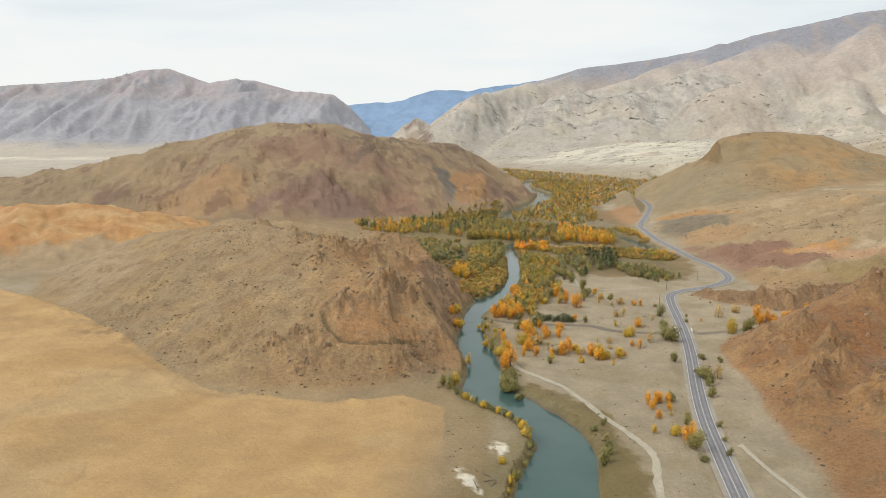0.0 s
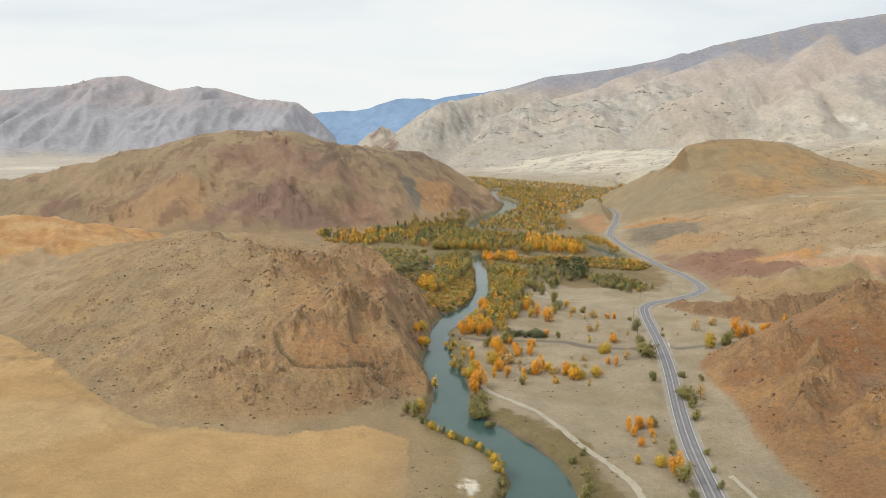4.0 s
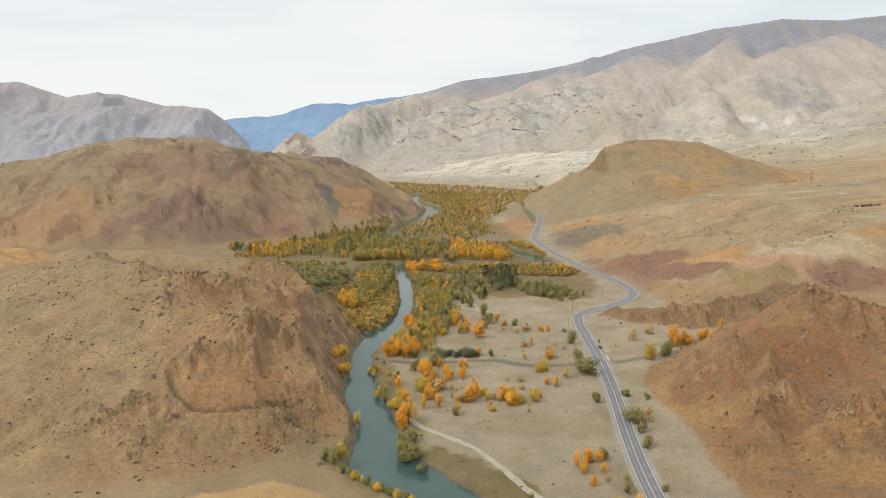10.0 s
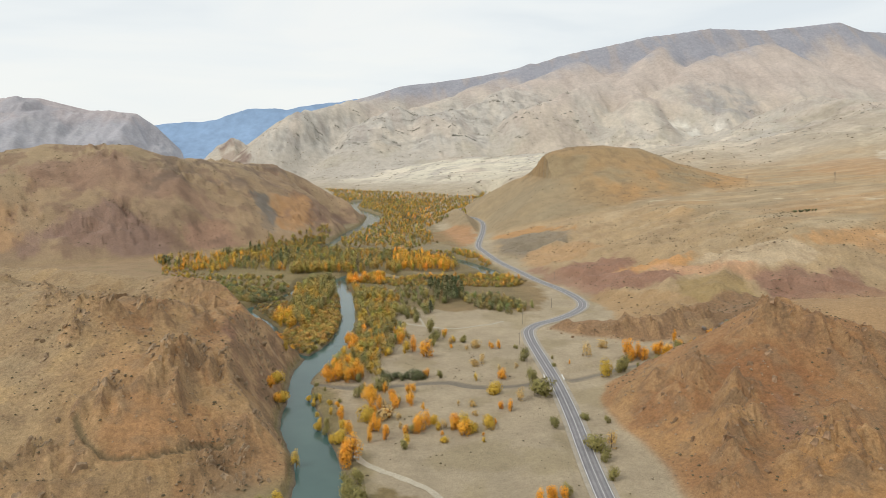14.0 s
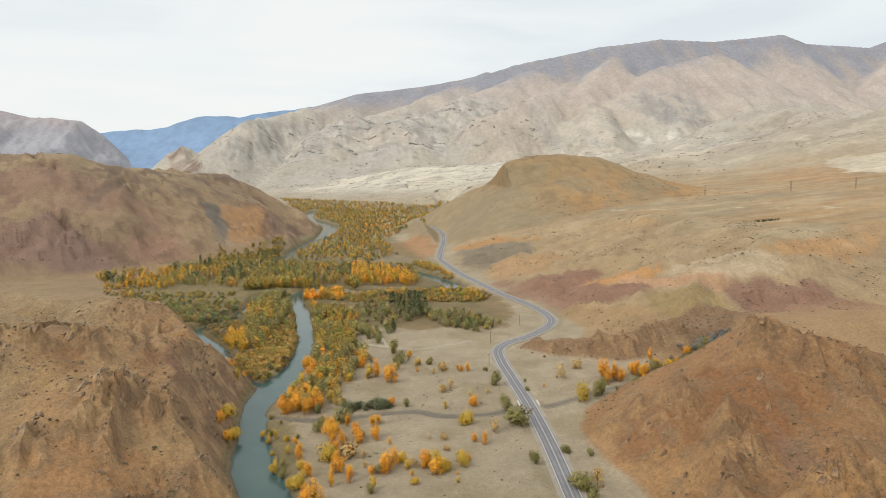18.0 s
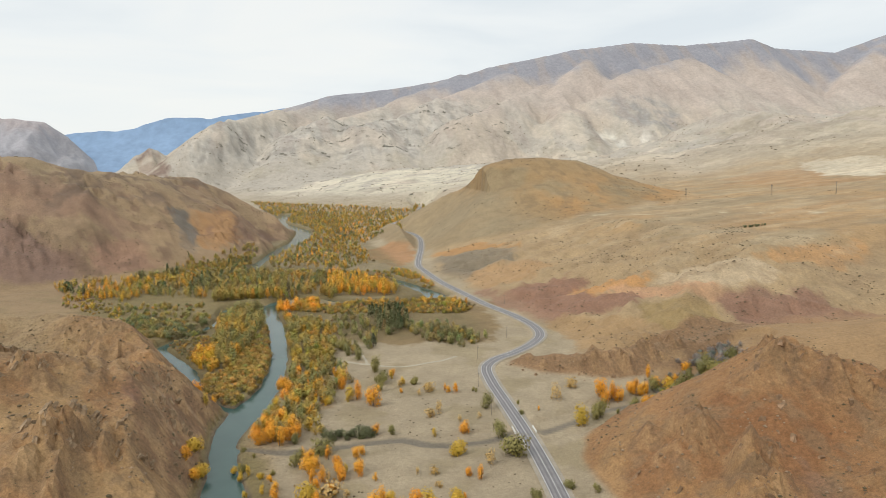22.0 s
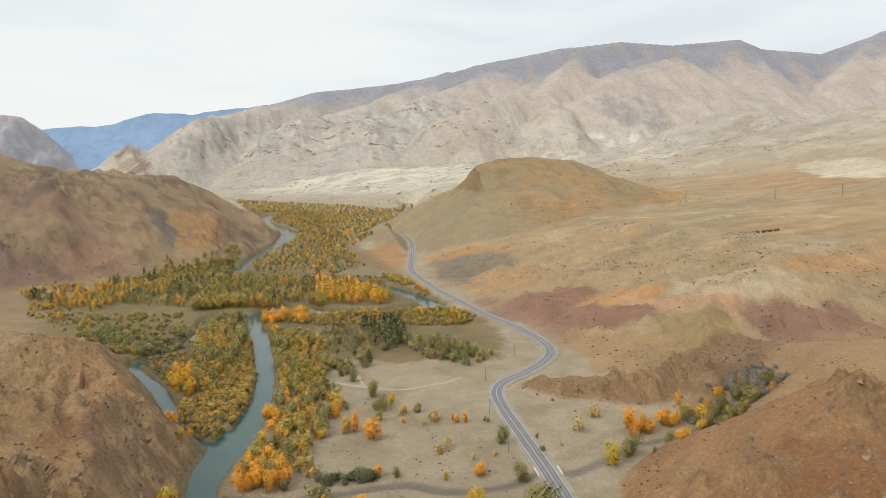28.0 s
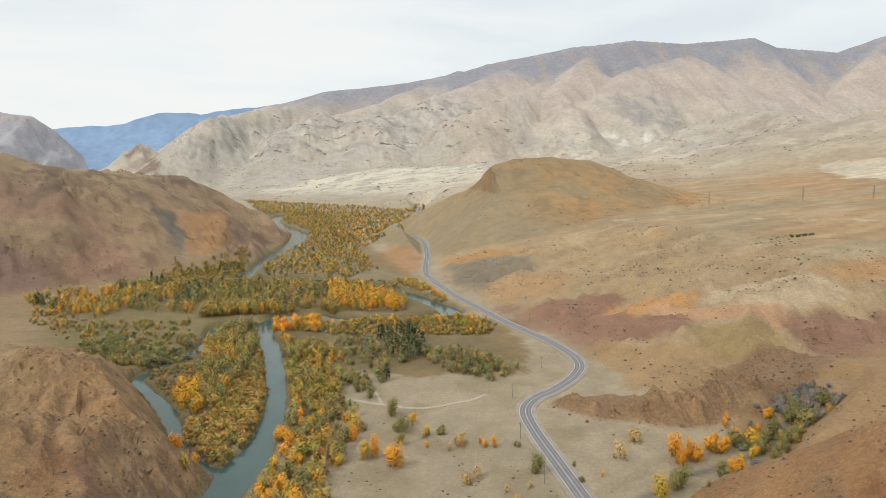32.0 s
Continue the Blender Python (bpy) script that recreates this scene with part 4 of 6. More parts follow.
    woods = step(500, 600, y + 60 * n1 + 60 * step(30, 0, x)) * flat * step(165, 140, x)
    meadow = step(585, 640, y + 20 * n2) * step(9, 5, z) * step(-40, -70, x) * step(1010, 960, y)
    lay((0.155, 0.13, 0.065), woods * 0.95)
    lay((0.215, 0.18, 0.09), np.clip(meadow - 0.3 * woods, 0, 1) * 0.95)
    lay(swatch(160, 134, 104), meadow * step(-150, -195, x + 40 * n1) * 0.9)
    lay((0.25, 0.21, 0.12), woods * step(0.0, 0.3, n2) * 0.5)
    lay((0.20, 0.185, 0.16), step(3.6, 1.4, dc + 1.5 * n2) * step(20, 8, z))
    lay((0.40, 0.35, 0.27), step(9, 4.8, dr + 3 * n2) * 0.6)
    stones = np.clip(0.25 + near_rock * 0.8 + 0.3 * step(8, 30, z) * (1 - far), 0, 1) * (1 - 0.9 * kinds["terrace"])
    # the tint turns bluer with distance, haze put into the colour
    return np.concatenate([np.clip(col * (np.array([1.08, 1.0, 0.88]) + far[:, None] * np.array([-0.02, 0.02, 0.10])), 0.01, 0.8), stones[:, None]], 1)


the_ground = ground()


def height(x, y):
    return land(np.atleast_1d(np.asarray(x, float)), np.atleast_1d(np.asarray(y, float)))[0]


# far range that closes the valley; its blue is distance haze put into the colour
def blue_range():
    line = spline([(-1900, 4700, 250), (-1221, 4700, 364), (-895, 4700, 383), (-635, 4700, 458), (-378, 4700, 458), (-260, 4700, 478), (49, 4700, 515), (500, 4700, 560)], 24)
    depth = np.linspace(0, 1, 14)
    x = np.repeat(line[:, 0][:, None], 14, 1)
    y = 4700 - 700 * depth[None] + 0 * x
    z = line[:, 2][:, None] * (1 - depth[None] ** 0.8) + 14 * fbm(x, y, 260, 2, 300) * np.sin(np.pi * depth)[None] + 9 * fbm(x, y, 120, 4, 310)
    n, k = x.shape
    i = np.arange(n * k).reshape(n, k)
    f = np.stack([i[:-1, :-1], i[1:, :-1], i[1:, 1:], i[:-1, 1:]], -1).reshape(-1, 4)
    m = grainy("haze_blue_distance", (0.235, 0.345, 0.51), 1.0, 0.02, 0.004, 0.10, 0.0, 1.0)
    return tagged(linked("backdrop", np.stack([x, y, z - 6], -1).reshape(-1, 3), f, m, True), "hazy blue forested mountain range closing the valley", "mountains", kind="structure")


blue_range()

# river: one level sheet that shows where the ground is cut below it
tagged(linked("water", [(-140, -600, -1.0), (240, -600, -1.0), (240, 2100, -1.0), (-140, 2100, -1.0)], [(0, 1, 2, 3)], WATER), "calm grey-green river water", "river", kind="structure")


# ---- road ----
def ribbon(name, line, half, material, lift, offset=0.0, on=None, ragged=0.0, parent=None):
    """A strip along a line of x, y, z."""
    p = line[:, :2]
    t = np.gradient(p, axis=0)
    t /= np.linalg.norm(t, axis=1, keepdims=True)
    nrm = np.stack([t[:, 1], -t[:, 0]], 1)
    w = half + ragged * gnoise(np.arange(len(p)) * 0.45, np.zeros(len(p)) + 3.1, 7)
    w2 = half + ragged * gnoise(np.arange(len(p)) * 0.45, np.zeros(len(p)) + 9.7, 8)
    a, b = p + nrm * (offset - w)[:, None] if ragged else p + nrm * (offset - half), p + nrm * (offset + w2)[:, None] if ragged else p + nrm * (offset + half)
    if on is None:
        za = zb = line[:, 2]
    else:
        za, zb = on(a[:, 0], a[:, 1]), on(b[:, 0], b[:, 1])
    v = np.concatenate([np.column_stack([a, za + lift]), np.column_stack([b, zb + lift])])
    n = len(p)
    i = np.arange(n - 1)
    f = np.stack([i, i + n, i + n + 1, i + 1], 1)
    ob = linked(name, v, f, material)
    if parent:
        ob.parent = parent
    return ob


near_road = ROAD[(ROAD[:, 1] > -100)]
road = tagged(ribbon("road", near_road, 3.6, ASPHALT, 0.06), "grey two-lane asphalt road with worn wheel tracks", "road", kind="structure")
ribbon("shoulder", near_road, 5.4, GRAVEL, -0.06, parent=road)
for side in (-2.55, -0.95, 0.95, 2.55):
    ribbon("wheel_track", near_road, 0.3, TYRE_WORN, 0.068, side, parent=road)
for side in (-3.2, 3.2):
    ribbon("edge_line", near_road, 0.12, LINE, 0.075, side, parent=road)
ribbon("centre_line", near_road, 0.08, LINE, 0.076, 0.0, parent=road)
TRACK = spline([(-2, 290), (4, 269), (27, 242), (40, 208), (52, 183), (57, 166), (54, 139), (50, 90)], 14)
tagged(ribbon("dirt_track", TRACK, 1.5, DUST, 0.10, on=height, ragged=1.0), "pale dusty vehicle track across the river meadow", "track", kind="structure")
for nodes, half, name in (([(33, 508), (53, 492), (71, 481), (97, 480), (112, 488)], 1.3, "pale earth track to the road below the pines"),
                          ([(49, 545), (51, 531), (53, 508), (53, 492)], 0.9, "pale earth track between the trees"),
                          ([(16, 378), (16, 423), (24, 464), (32, 505)], 0.7, "faint pale path through the meadow trees"),
                          ([(106, 110), (103, 140), (98, 160), (94, 182)], 1.1, "pale path beside the road under the red slope")):
    tagged(ribbon("dirt_track", spline(nodes, 14), half, DUST, 0.12, on=height, ragged=0.6), name, "track", kind="structure")


# ---- trees ----
def leaves(shape, count, rng, full=1.0):
    """Quads of a crown of height 1 that stands on z = 0: corners as an array (count, 4, 3)."""
    lobes = [(rng.normal(0, 0.10), rng.normal(0, 0.10), 0) for _ in range(6)]
    u = rng.normal(size=(count, 3))
    u /= np.linalg.norm(u, axis=1, keepdims=True)
    r = rng.random(count) ** 0.4
    if shape == "cone":
        t = rng.random(count) ** 0.75
        a = rng.random(count) * 2 * np.pi
        w = 0.20 * (1 - t) ** 0.8 * (0.55 + 0.45 * rng.random(count)) + 0.012
        c = np.stack([np.cos(a) * w, np.sin(a) * w, 0.08 + 0.92 * t], 1)
        size = 0.085
    else:
        rx, rz, mid = {"tall": (0.20, 0.50, 0.50), "broad": (0.30, 0.50, 0.48), "shrub": (0.55, 0.50, 0.42)}[shape]
        c = u * r[:, None] * np.array([rx, rx, rz])
        pick = rng.integers(0, 6, count)
        off = np.array([(math.cos(k * 1.1) * rx * 0.45 + lobes[k][0], math.sin(k * 1.1) * rx * 0.45 + lobes[k][1], (k - 2.5) * rz * 0.22) for k in range(6)])
        c = c * 0.80 + off[pick] * 0.75 + np.array([0, 0, mid])
        c[:, 2] = np.abs(c[:, 2] - 0.03) + 0.03
        size = {"tall": 0.060, "broad": 0.085, "shrub": 0.13}[shape]
    size = size * (60 / max(count, 60)) ** 0.45 * 1.18 * full
    n = u + rng.normal(0, 0.28, (count, 3)) + np.array([0, 0, 0.45])
    n /= np.linalg.norm(n, axis=1, keepdims=True)
    e = np.cross(n, rng.normal(size=(count, 3)))
    e /= np.linalg.norm(e, axis=1, keepdims=True)
    g = np.cross(n, e)
    s = size * (0.6 + 0.8 * rng.random((count, 1)))
    k = 0.75 + 0.5 * rng.random((count, 4, 1))
    q = np.stack([e * s, g * s * 0.8, -e * s, -g * s * 0.8], 1) * k
    q[:, 1::2] -= n[:, None] * s[:, None] * 0.35
    q = c[:, None] + q
    out = c - np.array([0, 0, 0.36])
    wrong = (np.cross(q[:, 1] - q[:, 0], q[:, 3] - q[:, 0]) * out).sum(1) < 0
    q[wrong] = q[wrong][:, ::-1]
    return q


def rounded(q, rng):
    """Normals that make a crown catch light as a rounded mass, leaf by leaf a little astray."""
    n = (q.mean(1) - np.array([0, 0, 0.36])) * np.array([3.2, 3.2, 1.9]) + rng.normal(0, 0.22, (len(q), 3)) + np.array([0, 0, 0.15])
    n /= np.linalg.norm(n, axis=1, keepdims=True)
    return np.repeat(n[:, None], q.shape[1], 1)


def quad_mesh(name, quads, material, tone=None, normals=None):
    v, side = quads.reshape(-1, 3), quads.shape[1]
    me = bpy.data.meshes.new(name)
    n = len(v)
    me.vertices.add(n)
    me.vertices.foreach_set("co", v.astype(np.float32).ravel())
    me.loops.add(n)
    me.loops.foreach_set("vertex_index", np.arange(n, dtype=np.int32))
    me.polygons.add(n // side)
    me.polygons.foreach_set("loop_start", np.arange(0, n, side, dtype=np.int32))
    me.update(calc_edges=True)
    if normals is not None:
        at = me.attributes.new("custom_normal", "FLOAT_VECTOR", "POINT")
        at.data.foreach_set("vector", normals.astype(np.float32).ravel())
    if tone is not None:
        at = me.attributes.new("tone", "FLOAT_COLOR", "POINT")
        at.data.foreach_set("color", tone.astype(np.float32).ravel())
    me.materials.append(material)
    return me


def trunk_mesh(name, rng, low):
    """A tapered trunk with a few limbs, for a tree of height 1."""
    bm = bmesh.new()

    def limb(a, b, ra, rb, sides=6):
        a, b = Vector(a), Vector(b)
        m = (b - a).to_track_quat("Z", "Y").to_matrix()
        rings = []
        for p, r in ((a, ra), (a.lerp(b, 0.5) + Vector((rng.normal(0, 0.012), rng.normal(0, 0.012), 0)), (ra + rb) / 2), (b, rb)):
            rings.append([bm.verts.new(p + m @ Vector((math.cos(t) * r, math.sin(t) * r, 0))) for t in np.arange(sides) * 2 * math.pi / sides])
        for lo, hi in zip(rings[:-1], rings[1:]):
            for k in range(sides):
                bm.faces.new((lo[k], lo[(k + 1) % sides], hi[(k + 1) % sides], hi[k]))

    limb((0, 0, -0.04), (rng.normal(0, 0.02), rng.normal(0, 0.02), 0.75), 0.022, 0.007)
    for k in range(5):
        z = low + 0.1 * k
        a = k * 2.4 + rng.random()
        limb((0, 0, z), (math.cos(a) * 0.18, math.sin(a) * 0.18, z + 0.2), 0.009, 0.003, 4)
    me = bpy.data.meshes.new(name)
    bm.to_mesh(me)
    bm.free()
    me.materials.append(BARK)
    return me


RNG = np.random.default_rng(11)
KINDS = {"orange": (ORANGE, ("broad", "tall", "broad"), 900), "yellow": (YELLOW, ("broad", "tall", "shrub"), 800), "green": (OLIVE, ("broad", "shrub", "broad"), 800),
         "pale": (PALE, ("broad", "shrub", "broad"), 240), "dark": (DARK, ("cone", "cone", "broad"), 420), "bushy": (BUSHY, ("shrub", "broad", "shrub"), 600), "bare": (BARE, ("shrub", "broad", "shrub"), 700)}
MODELS = {}
for kind_, (mat, shapes, count) in KINDS.items():
    MODELS[kind_] = []
    for sh in shapes:
        crown = leaves(sh, count, RNG, 1.08 if kind_ not in ("pale", "bare") else 0.8)
        MODELS[kind_].append((quad_mesh("crown", crown, mat, None, rounded(crown, RNG)), trunk_mesh("trunk", RNG, 0.1 if sh == "shrub" else 0.25)))
LABELS = {"orange": "small poplar in bright orange autumn leaf", "yellow": "poplar in golden yellow autumn leaf", "green": "bushy olive-green tree still in leaf",
          "pale": "sparse bush with thin pale orange leaves", "dark": "dark green conifer", "bushy": "dense dark-green willow bush", "bare": "leafless grey willow bush"}


def plant(kind_, places, where, group):
    xs, ys = [p[0] for p in places], [p[1] for p in places]
    zs = height(xs, ys)
    for k, ((x, y, h), z) in enumerate(zip(places, zs)):
        tree = new("shrub" if h < 4 else "tree")
        tree.matrix_world = pose(x, y, float(max(z, -0.6)) - 0.05, 0, 0, float(RNG.random() * 360)) @ Matrix.Diagonal((h * (0.9 + 0.3 * RNG.random()), h * (0.9 + 0.3 * RNG.random()), h, 1))
        tagged(tree, f"{LABELS[kind_]} {where}", "shrub" if h < 4 else "tree", group)
        crown, trunk = MODELS[kind_][int(RNG.integers(0, 3))]
        for name, me in (("trunk", trunk), ("crown", crown)):
            ob = new(name, me)
            ob.parent = tree


plant("orange", [(-1, 455, 8.5), (38, 425, 11.5), (46, 413, 11.9), (-14, 387, 7.2), (-7, 387, 9.8), (-1, 378, 8.3), (2, 382, 11.0), (6, 381, 6.4), (17, 351, 6.6), (20, 342, 5.8), (21, 333, 5.1), (29, 349, 5.9), (32, 353, 4.8), (28, 335, 6.3), (23, 296, 4.6), (34, 325, 3.9), (33, 303, 8.8), (29, 302, 3.6), (41, 375, 5.7), (64, 463, 5.5), (88, 424, 4.4), (93, 420, 5.8), (83, 363, 6.9), (76, 313, 6.6), (72, 318, 4.4), (46, 299, 7.7)], "on the dry meadow", "orange trees")
plant("orange", [(8, 347, 8.2), (11, 343, 6.4), (9, 330, 6.2), (9, 309, 6.3), (7, 301, 5.6), (14, 298, 4.6)], "on the river bank", "orange trees")
plant("orange", [(65, 300, 3.1), (39, 292, 2.5), (57, 288, 2.0), (2, 448, 8.2), (64, 430, 3.1), (89, 420, 4.3), (93, 418, 5.5), (32, 447, 8.9)], "on the dry meadow", "orange trees")
plant("orange", [(-47, 449, 9.9), (-42, 442, 7.5), (-39, 441, 6.7), (-42, 351, 6.6), (-38, 341, 6.5)], "at the west bank", "orange trees")
plant("orange", [(-8, 336, 3.4), (-6, 327, 4.4)], "on the river bank", "orange trees")
plant("orange", [(167, 387, 12.3), (172, 386, 10.5), (186, 390, 8.3), (191, 388, 8.9), (206, 405, 8.1), (214, 398, 6.7), (183, 367, 9.0), (205, 383, 5.2), (221, 402, 4.8), (232, 409, 7.1), (127, 378, 2.8)], "beside the stony creek", "orange trees")
plant("orange", [(65, 222, 7.0), (65, 215, 4.6), (71, 226, 4.1), (74, 224, 5.3), (66, 205, 4.4), (74, 180, 9.8)], "beside the road", "orange trees")
plant("orange", [(-3, 267, 11.6), (-1, 272, 12.4)], "on the river bank", "orange trees")
plant("yellow", [(-11, 392, 8.0), (67, 444, 5.3), (68, 364, 5.0), (74, 341, 7.7), (50, 297, 8.7), (62, 301, 5.2), (63, 458, 5.3), (34, 425, 9.0)], "on the dry meadow", "golden trees")
plant("yellow", [(6, 316, 8.1), (-12, 340, 2.9), (-18, 327, 3.3), (-16, 321, 2.7), (-17, 311, 4.2), (-5, 309, 4.2), (-18, 213, 3.5), (-21, 216, 4.2), (-12, 207, 3.5), (-5, 202, 3.4), (4, 191, 3.3), (6, 186, 4.4), (-7, 291, 5.8)], "on the river bank", "golden trees")
plant("yellow", [(-40, 417, 7.1), (-40, 363, 7.4), (-23, 352, 3.0), (-21, 355, 3.0), (-21, 343, 2.3), (-28, 234, 7.5), (-24, 274, 7.6), (-36, 351, 5.8)], "at the west bank", "golden trees")
plant("yellow", [(142, 358, 11.1)], "beside the stony creek", "golden trees")
plant("yellow", [(61, 189, 4.2), (70, 188, 4.8)], "beside the road", "golden trees")
plant("yellow", [(-17, 344, 4.9), (-11, 325, 4.7), (-6, 308, 4.5), (2, 140, 5.2), (-2, 153, 3.0), (7, 179, 4.3), (1, 134, 3.2)], "on the river bank", "golden trees")
plant("green", [(-4, 379, 9.0), (3, 373, 6.3), (15, 359, 7.9), (26, 297, 5.1), (74, 443, 4.6), (49, 372, 5.7), (96, 330, 10.6), (-18, 351, 2.4), (-20, 372, 2.5), (-15, 363, 2.5), (55, 473, 11.6)], "on the dry meadow", "green trees")
plant("green", [(3, 348, 8.3), (-13, 311, 2.1), (-7, 342, 2.3)], "on the river bank", "green trees")
plant("green", [(103, 417, 2.9), (102, 388, 9.5), (98, 355, 9.4), (203, 394, 9.2), (177, 370, 7.8), (208, 374, 8.3), (212, 388, 7.9), (223, 385, 8.0), (243, 402, 10.7), (117, 377, 2.8), (120, 391, 2.9), (156, 349, 3.3), (167, 354, 4.0), (175, 356, 3.5), (237, 400, 9.1), (242, 394, 9.1), (260, 405, 8.1)], "beside the stony creek", "green trees")
plant("green", [(90, 291, 4.2)], "beside the road", "green trees")
plant("green", [(56, 452, 7.8), (53, 437, 6.9), (74, 442, 5.8), (40, 167, 5.3), (40, 178, 4.0), (41, 195, 3.7), (-20, 351, 4.1), (37, 160, 8.6)], "on the dry meadow", "green trees")
plant("green", [(104, 415, 3.0)], "beside the stony creek", "green trees")
plant("green", [(76, 226, 5.9), (77, 200, 6.1), (75, 175, 9.7), (90, 287, 6.3), (100, 263, 8.6), (100, 252, 7.1), (97, 236, 6.2), (91, 200, 3.9), (89, 185, 3.2), (115, 288, 4.2), (107, 296, 4.3), (87, 172, 4.1), (76, 166, 3.0)], "beside the road", "green trees")
plant("green", [(-30, 230, 7.5), (-8, 204, 3.5), (1, 195, 3.4), (8, 179, 4.3), (9, 174, 3.2), (-1, 237, 8.0), (2, 238, 6.9), (6, 227, 3.1), (-13, 313, 4.6)], "on the river bank", "green trees")
plant("green", [(-34, 233, 6.5)], "at the west bank", "green trees")
plant("green", [(40, 173, 3.7), (36, 188, 3.3)], "on the dry meadow", "green trees")
plant("pale", [(15, 330, 5.6), (15, 316, 7.5), (21, 314, 4.3), (21, 303, 3.6), (79, 426, 5.9), (72, 390, 5.4), (77, 393, 7.5), (84, 376, 3.9), (94, 376, 3.9), (83, 324, 8.0), (52, 327, 3.4), (59, 325, 3.9), (58, 313, 3.3), (41, 300, 5.2), (65, 441, 5.1), (80, 429, 6.2), (73, 424, 4.3)], "on the dry meadow", "pale shrubs")
plant("pale", [(142, 391, 10.2), (158, 407, 7.0)], "beside the stony creek", "pale shrubs")
plant("pale", [(72, 208, 3.9), (107, 263, 8.6)], "beside the road", "pale shrubs")
plant("green", [(49, 504, 8.1), (43, 517, 9.0), (41, 534, 9.4), (57, 562, 6.7)], "on the dry meadow", "green trees")
plant("dark", [(63, 534, 10.5)], "on the dry meadow", "conifers")
plant("bushy", [(17, 377, 5.2), (20, 374, 5.4), (24, 376, 4.6), (27, 372, 4.8), (30, 375, 5.1), (35, 373, 6.5), (38, 373, 6.0)], "beside the creek on the dry meadow", "willow bushes")
plant("orange", [(-14, 378, 8.4), (-7, 379, 9.8), (-4, 373, 9.7), (3, 378, 8.4), (-3, 457, 8.3), (8, 338, 8.9), (13, 330, 7.5), (20, 336, 6.3), (21, 329, 5.0), (29, 331, 6.2), (10, 325, 4.9), (6, 290, 7.2), (10, 302, 6.9), (14, 291, 6.7), (30, 299, 9.2), (28, 296, 6.8), (46, 297, 5.8), (49, 290, 7.9), (44, 297, 4.6), (-3, 277, 8.6), (-4, 271, 8.9), (-3, 300, 6.9), (-6, 319, 5.3), (-11, 378, 7.8), (10, 311, 5.9), (6, 355, 5.9), (16, 318, 5.3)], "on the river meadow", "orange trees")
plant("yellow", [(-20, 342, 5.1), (-16, 312, 5.9), (-10, 294, 5.6), (38, 298, 4.6), (39, 284, 3.3), (22, 283, 6.6), (61, 295, 6.9), (56, 281, 2.7), (-5, 292, 6.7), (37, 306, 4.7), (53, 294, 5.7), (23, 336, 4.5)], "on the river meadow", "golden trees")
plant("green", [(-3, 249, 7.9), (1, 252, 6.9), (-4, 242, 7.7), (4, 227, 3.7), (-20, 351, 4.8), (-13, 305, 5.1), (21, 280, 4.8)], "on the river meadow", "green trees")
plant("green", [(155, 365, 11.5), (152, 363, 8.0)], "beside the stony creek", "green trees")
plant("orange", [(167, 383, 9.0), (176, 384, 8.5), (189, 392, 7.5), (197, 391, 7.0), (206, 397, 8.5), (184, 371, 6.0)], "beside the stony creek", "orange trees")
plant("yellow", [(212, 393, 8.0), (200, 379, 6.5), (193, 377, 5.0)], "beside the stony creek", "golden trees")
plant("green", [(220, 394, 8.5), (208, 383, 7.0), (219, 380, 6.0), (228, 398, 7.0)], "beside the stony creek", "green trees")
plant("green", [(-16, 212, 3.6), (-14, 209, 3.0), (-10, 206, 3.8), (-7, 203, 3.2), (-2, 200, 3.6), (1, 196, 3.0), (4, 192, 3.4), (8, 182, 3.6), (9, 171, 3.4), (9, 165, 3.0), (7, 157, 3.4), (4, 147, 3.8), (-26, 222, 4.4), (-23, 219, 4.0)], "along the west bank", "bank shrubs")
plant("yellow", [(-12, 208, 3.2), (0, 198, 3.0), (6, 188, 3.4), (9, 176, 3.0)], "along the west bank", "bank shrubs")
plant("orange", [(68, 224, 6.2), (70, 225, 5.8), (66, 218, 5.6), (73, 215, 4.2), (73, 182, 7.0)], "beside the road", "orange trees")
plant("bare", [(247, 395, 4.5), (255, 404, 4.2), (261, 398, 4.0), (268, 400, 4.4), (263, 411, 4.0), (240, 392, 4.2), (252, 398, 3.8)], "beside the stony creek", "bare willows")
plant("bare", [(197, 372, 5.0), (266, 424, 4.2), (258, 422, 4.6), (248, 418, 4.4), (272, 423, 3.9), (275, 416, 4.2), (240, 414, 4.0), (253, 413, 4.3), (263, 417, 3.6), (232, 416, 3.4)], "beside the stony creek", "bare willows")



def scatter(polygon, count, rng, bank_gap=1.0, road_gap=8.0, reeds=0.0):
    poly = np.asarray(polygon, float)
    lo, hi = poly.min(0), poly.max(0)
    n = int(count * 4)
    x, y = lo[0] + rng.random(n) * (hi[0] - lo[0]), lo[1] + rng.random(n) * (hi[1] - lo[1])
    keep = inside(poly, x, y)
    x, y = x[keep], y[keep]
    z, _, bank, _, dr, *_ = land(x, y)
    keep = (bank > bank_gap) & (dr > road_gap) & (z < 14)
    # south of open water only low growth
    for ahead in (12, 26, 42) if reeds else ():
        k = np.hypot(x, y - 100)
        keep &= (land(x + x / k * ahead, y + (y - 100) / k * ahead)[2] > 1.0) | (rng.random(len(x)) < 0.04)
    return x[keep][:count], y[keep][:count], z[keep][:count]


TONES = {"gold": (0.60, 0.36, 0.045), "orange": (0.82, 0.41, 0.03), "olive": (0.43, 0.32, 0.07), "green": (0.29, 0.255, 0.08), "grey": (0.28, 0.25, 0.215), "dark": (0.235, 0.23, 0.10), "brown": (0.29, 0.215, 0.085),
         "ochre": (0.47, 0.31, 0.07)}


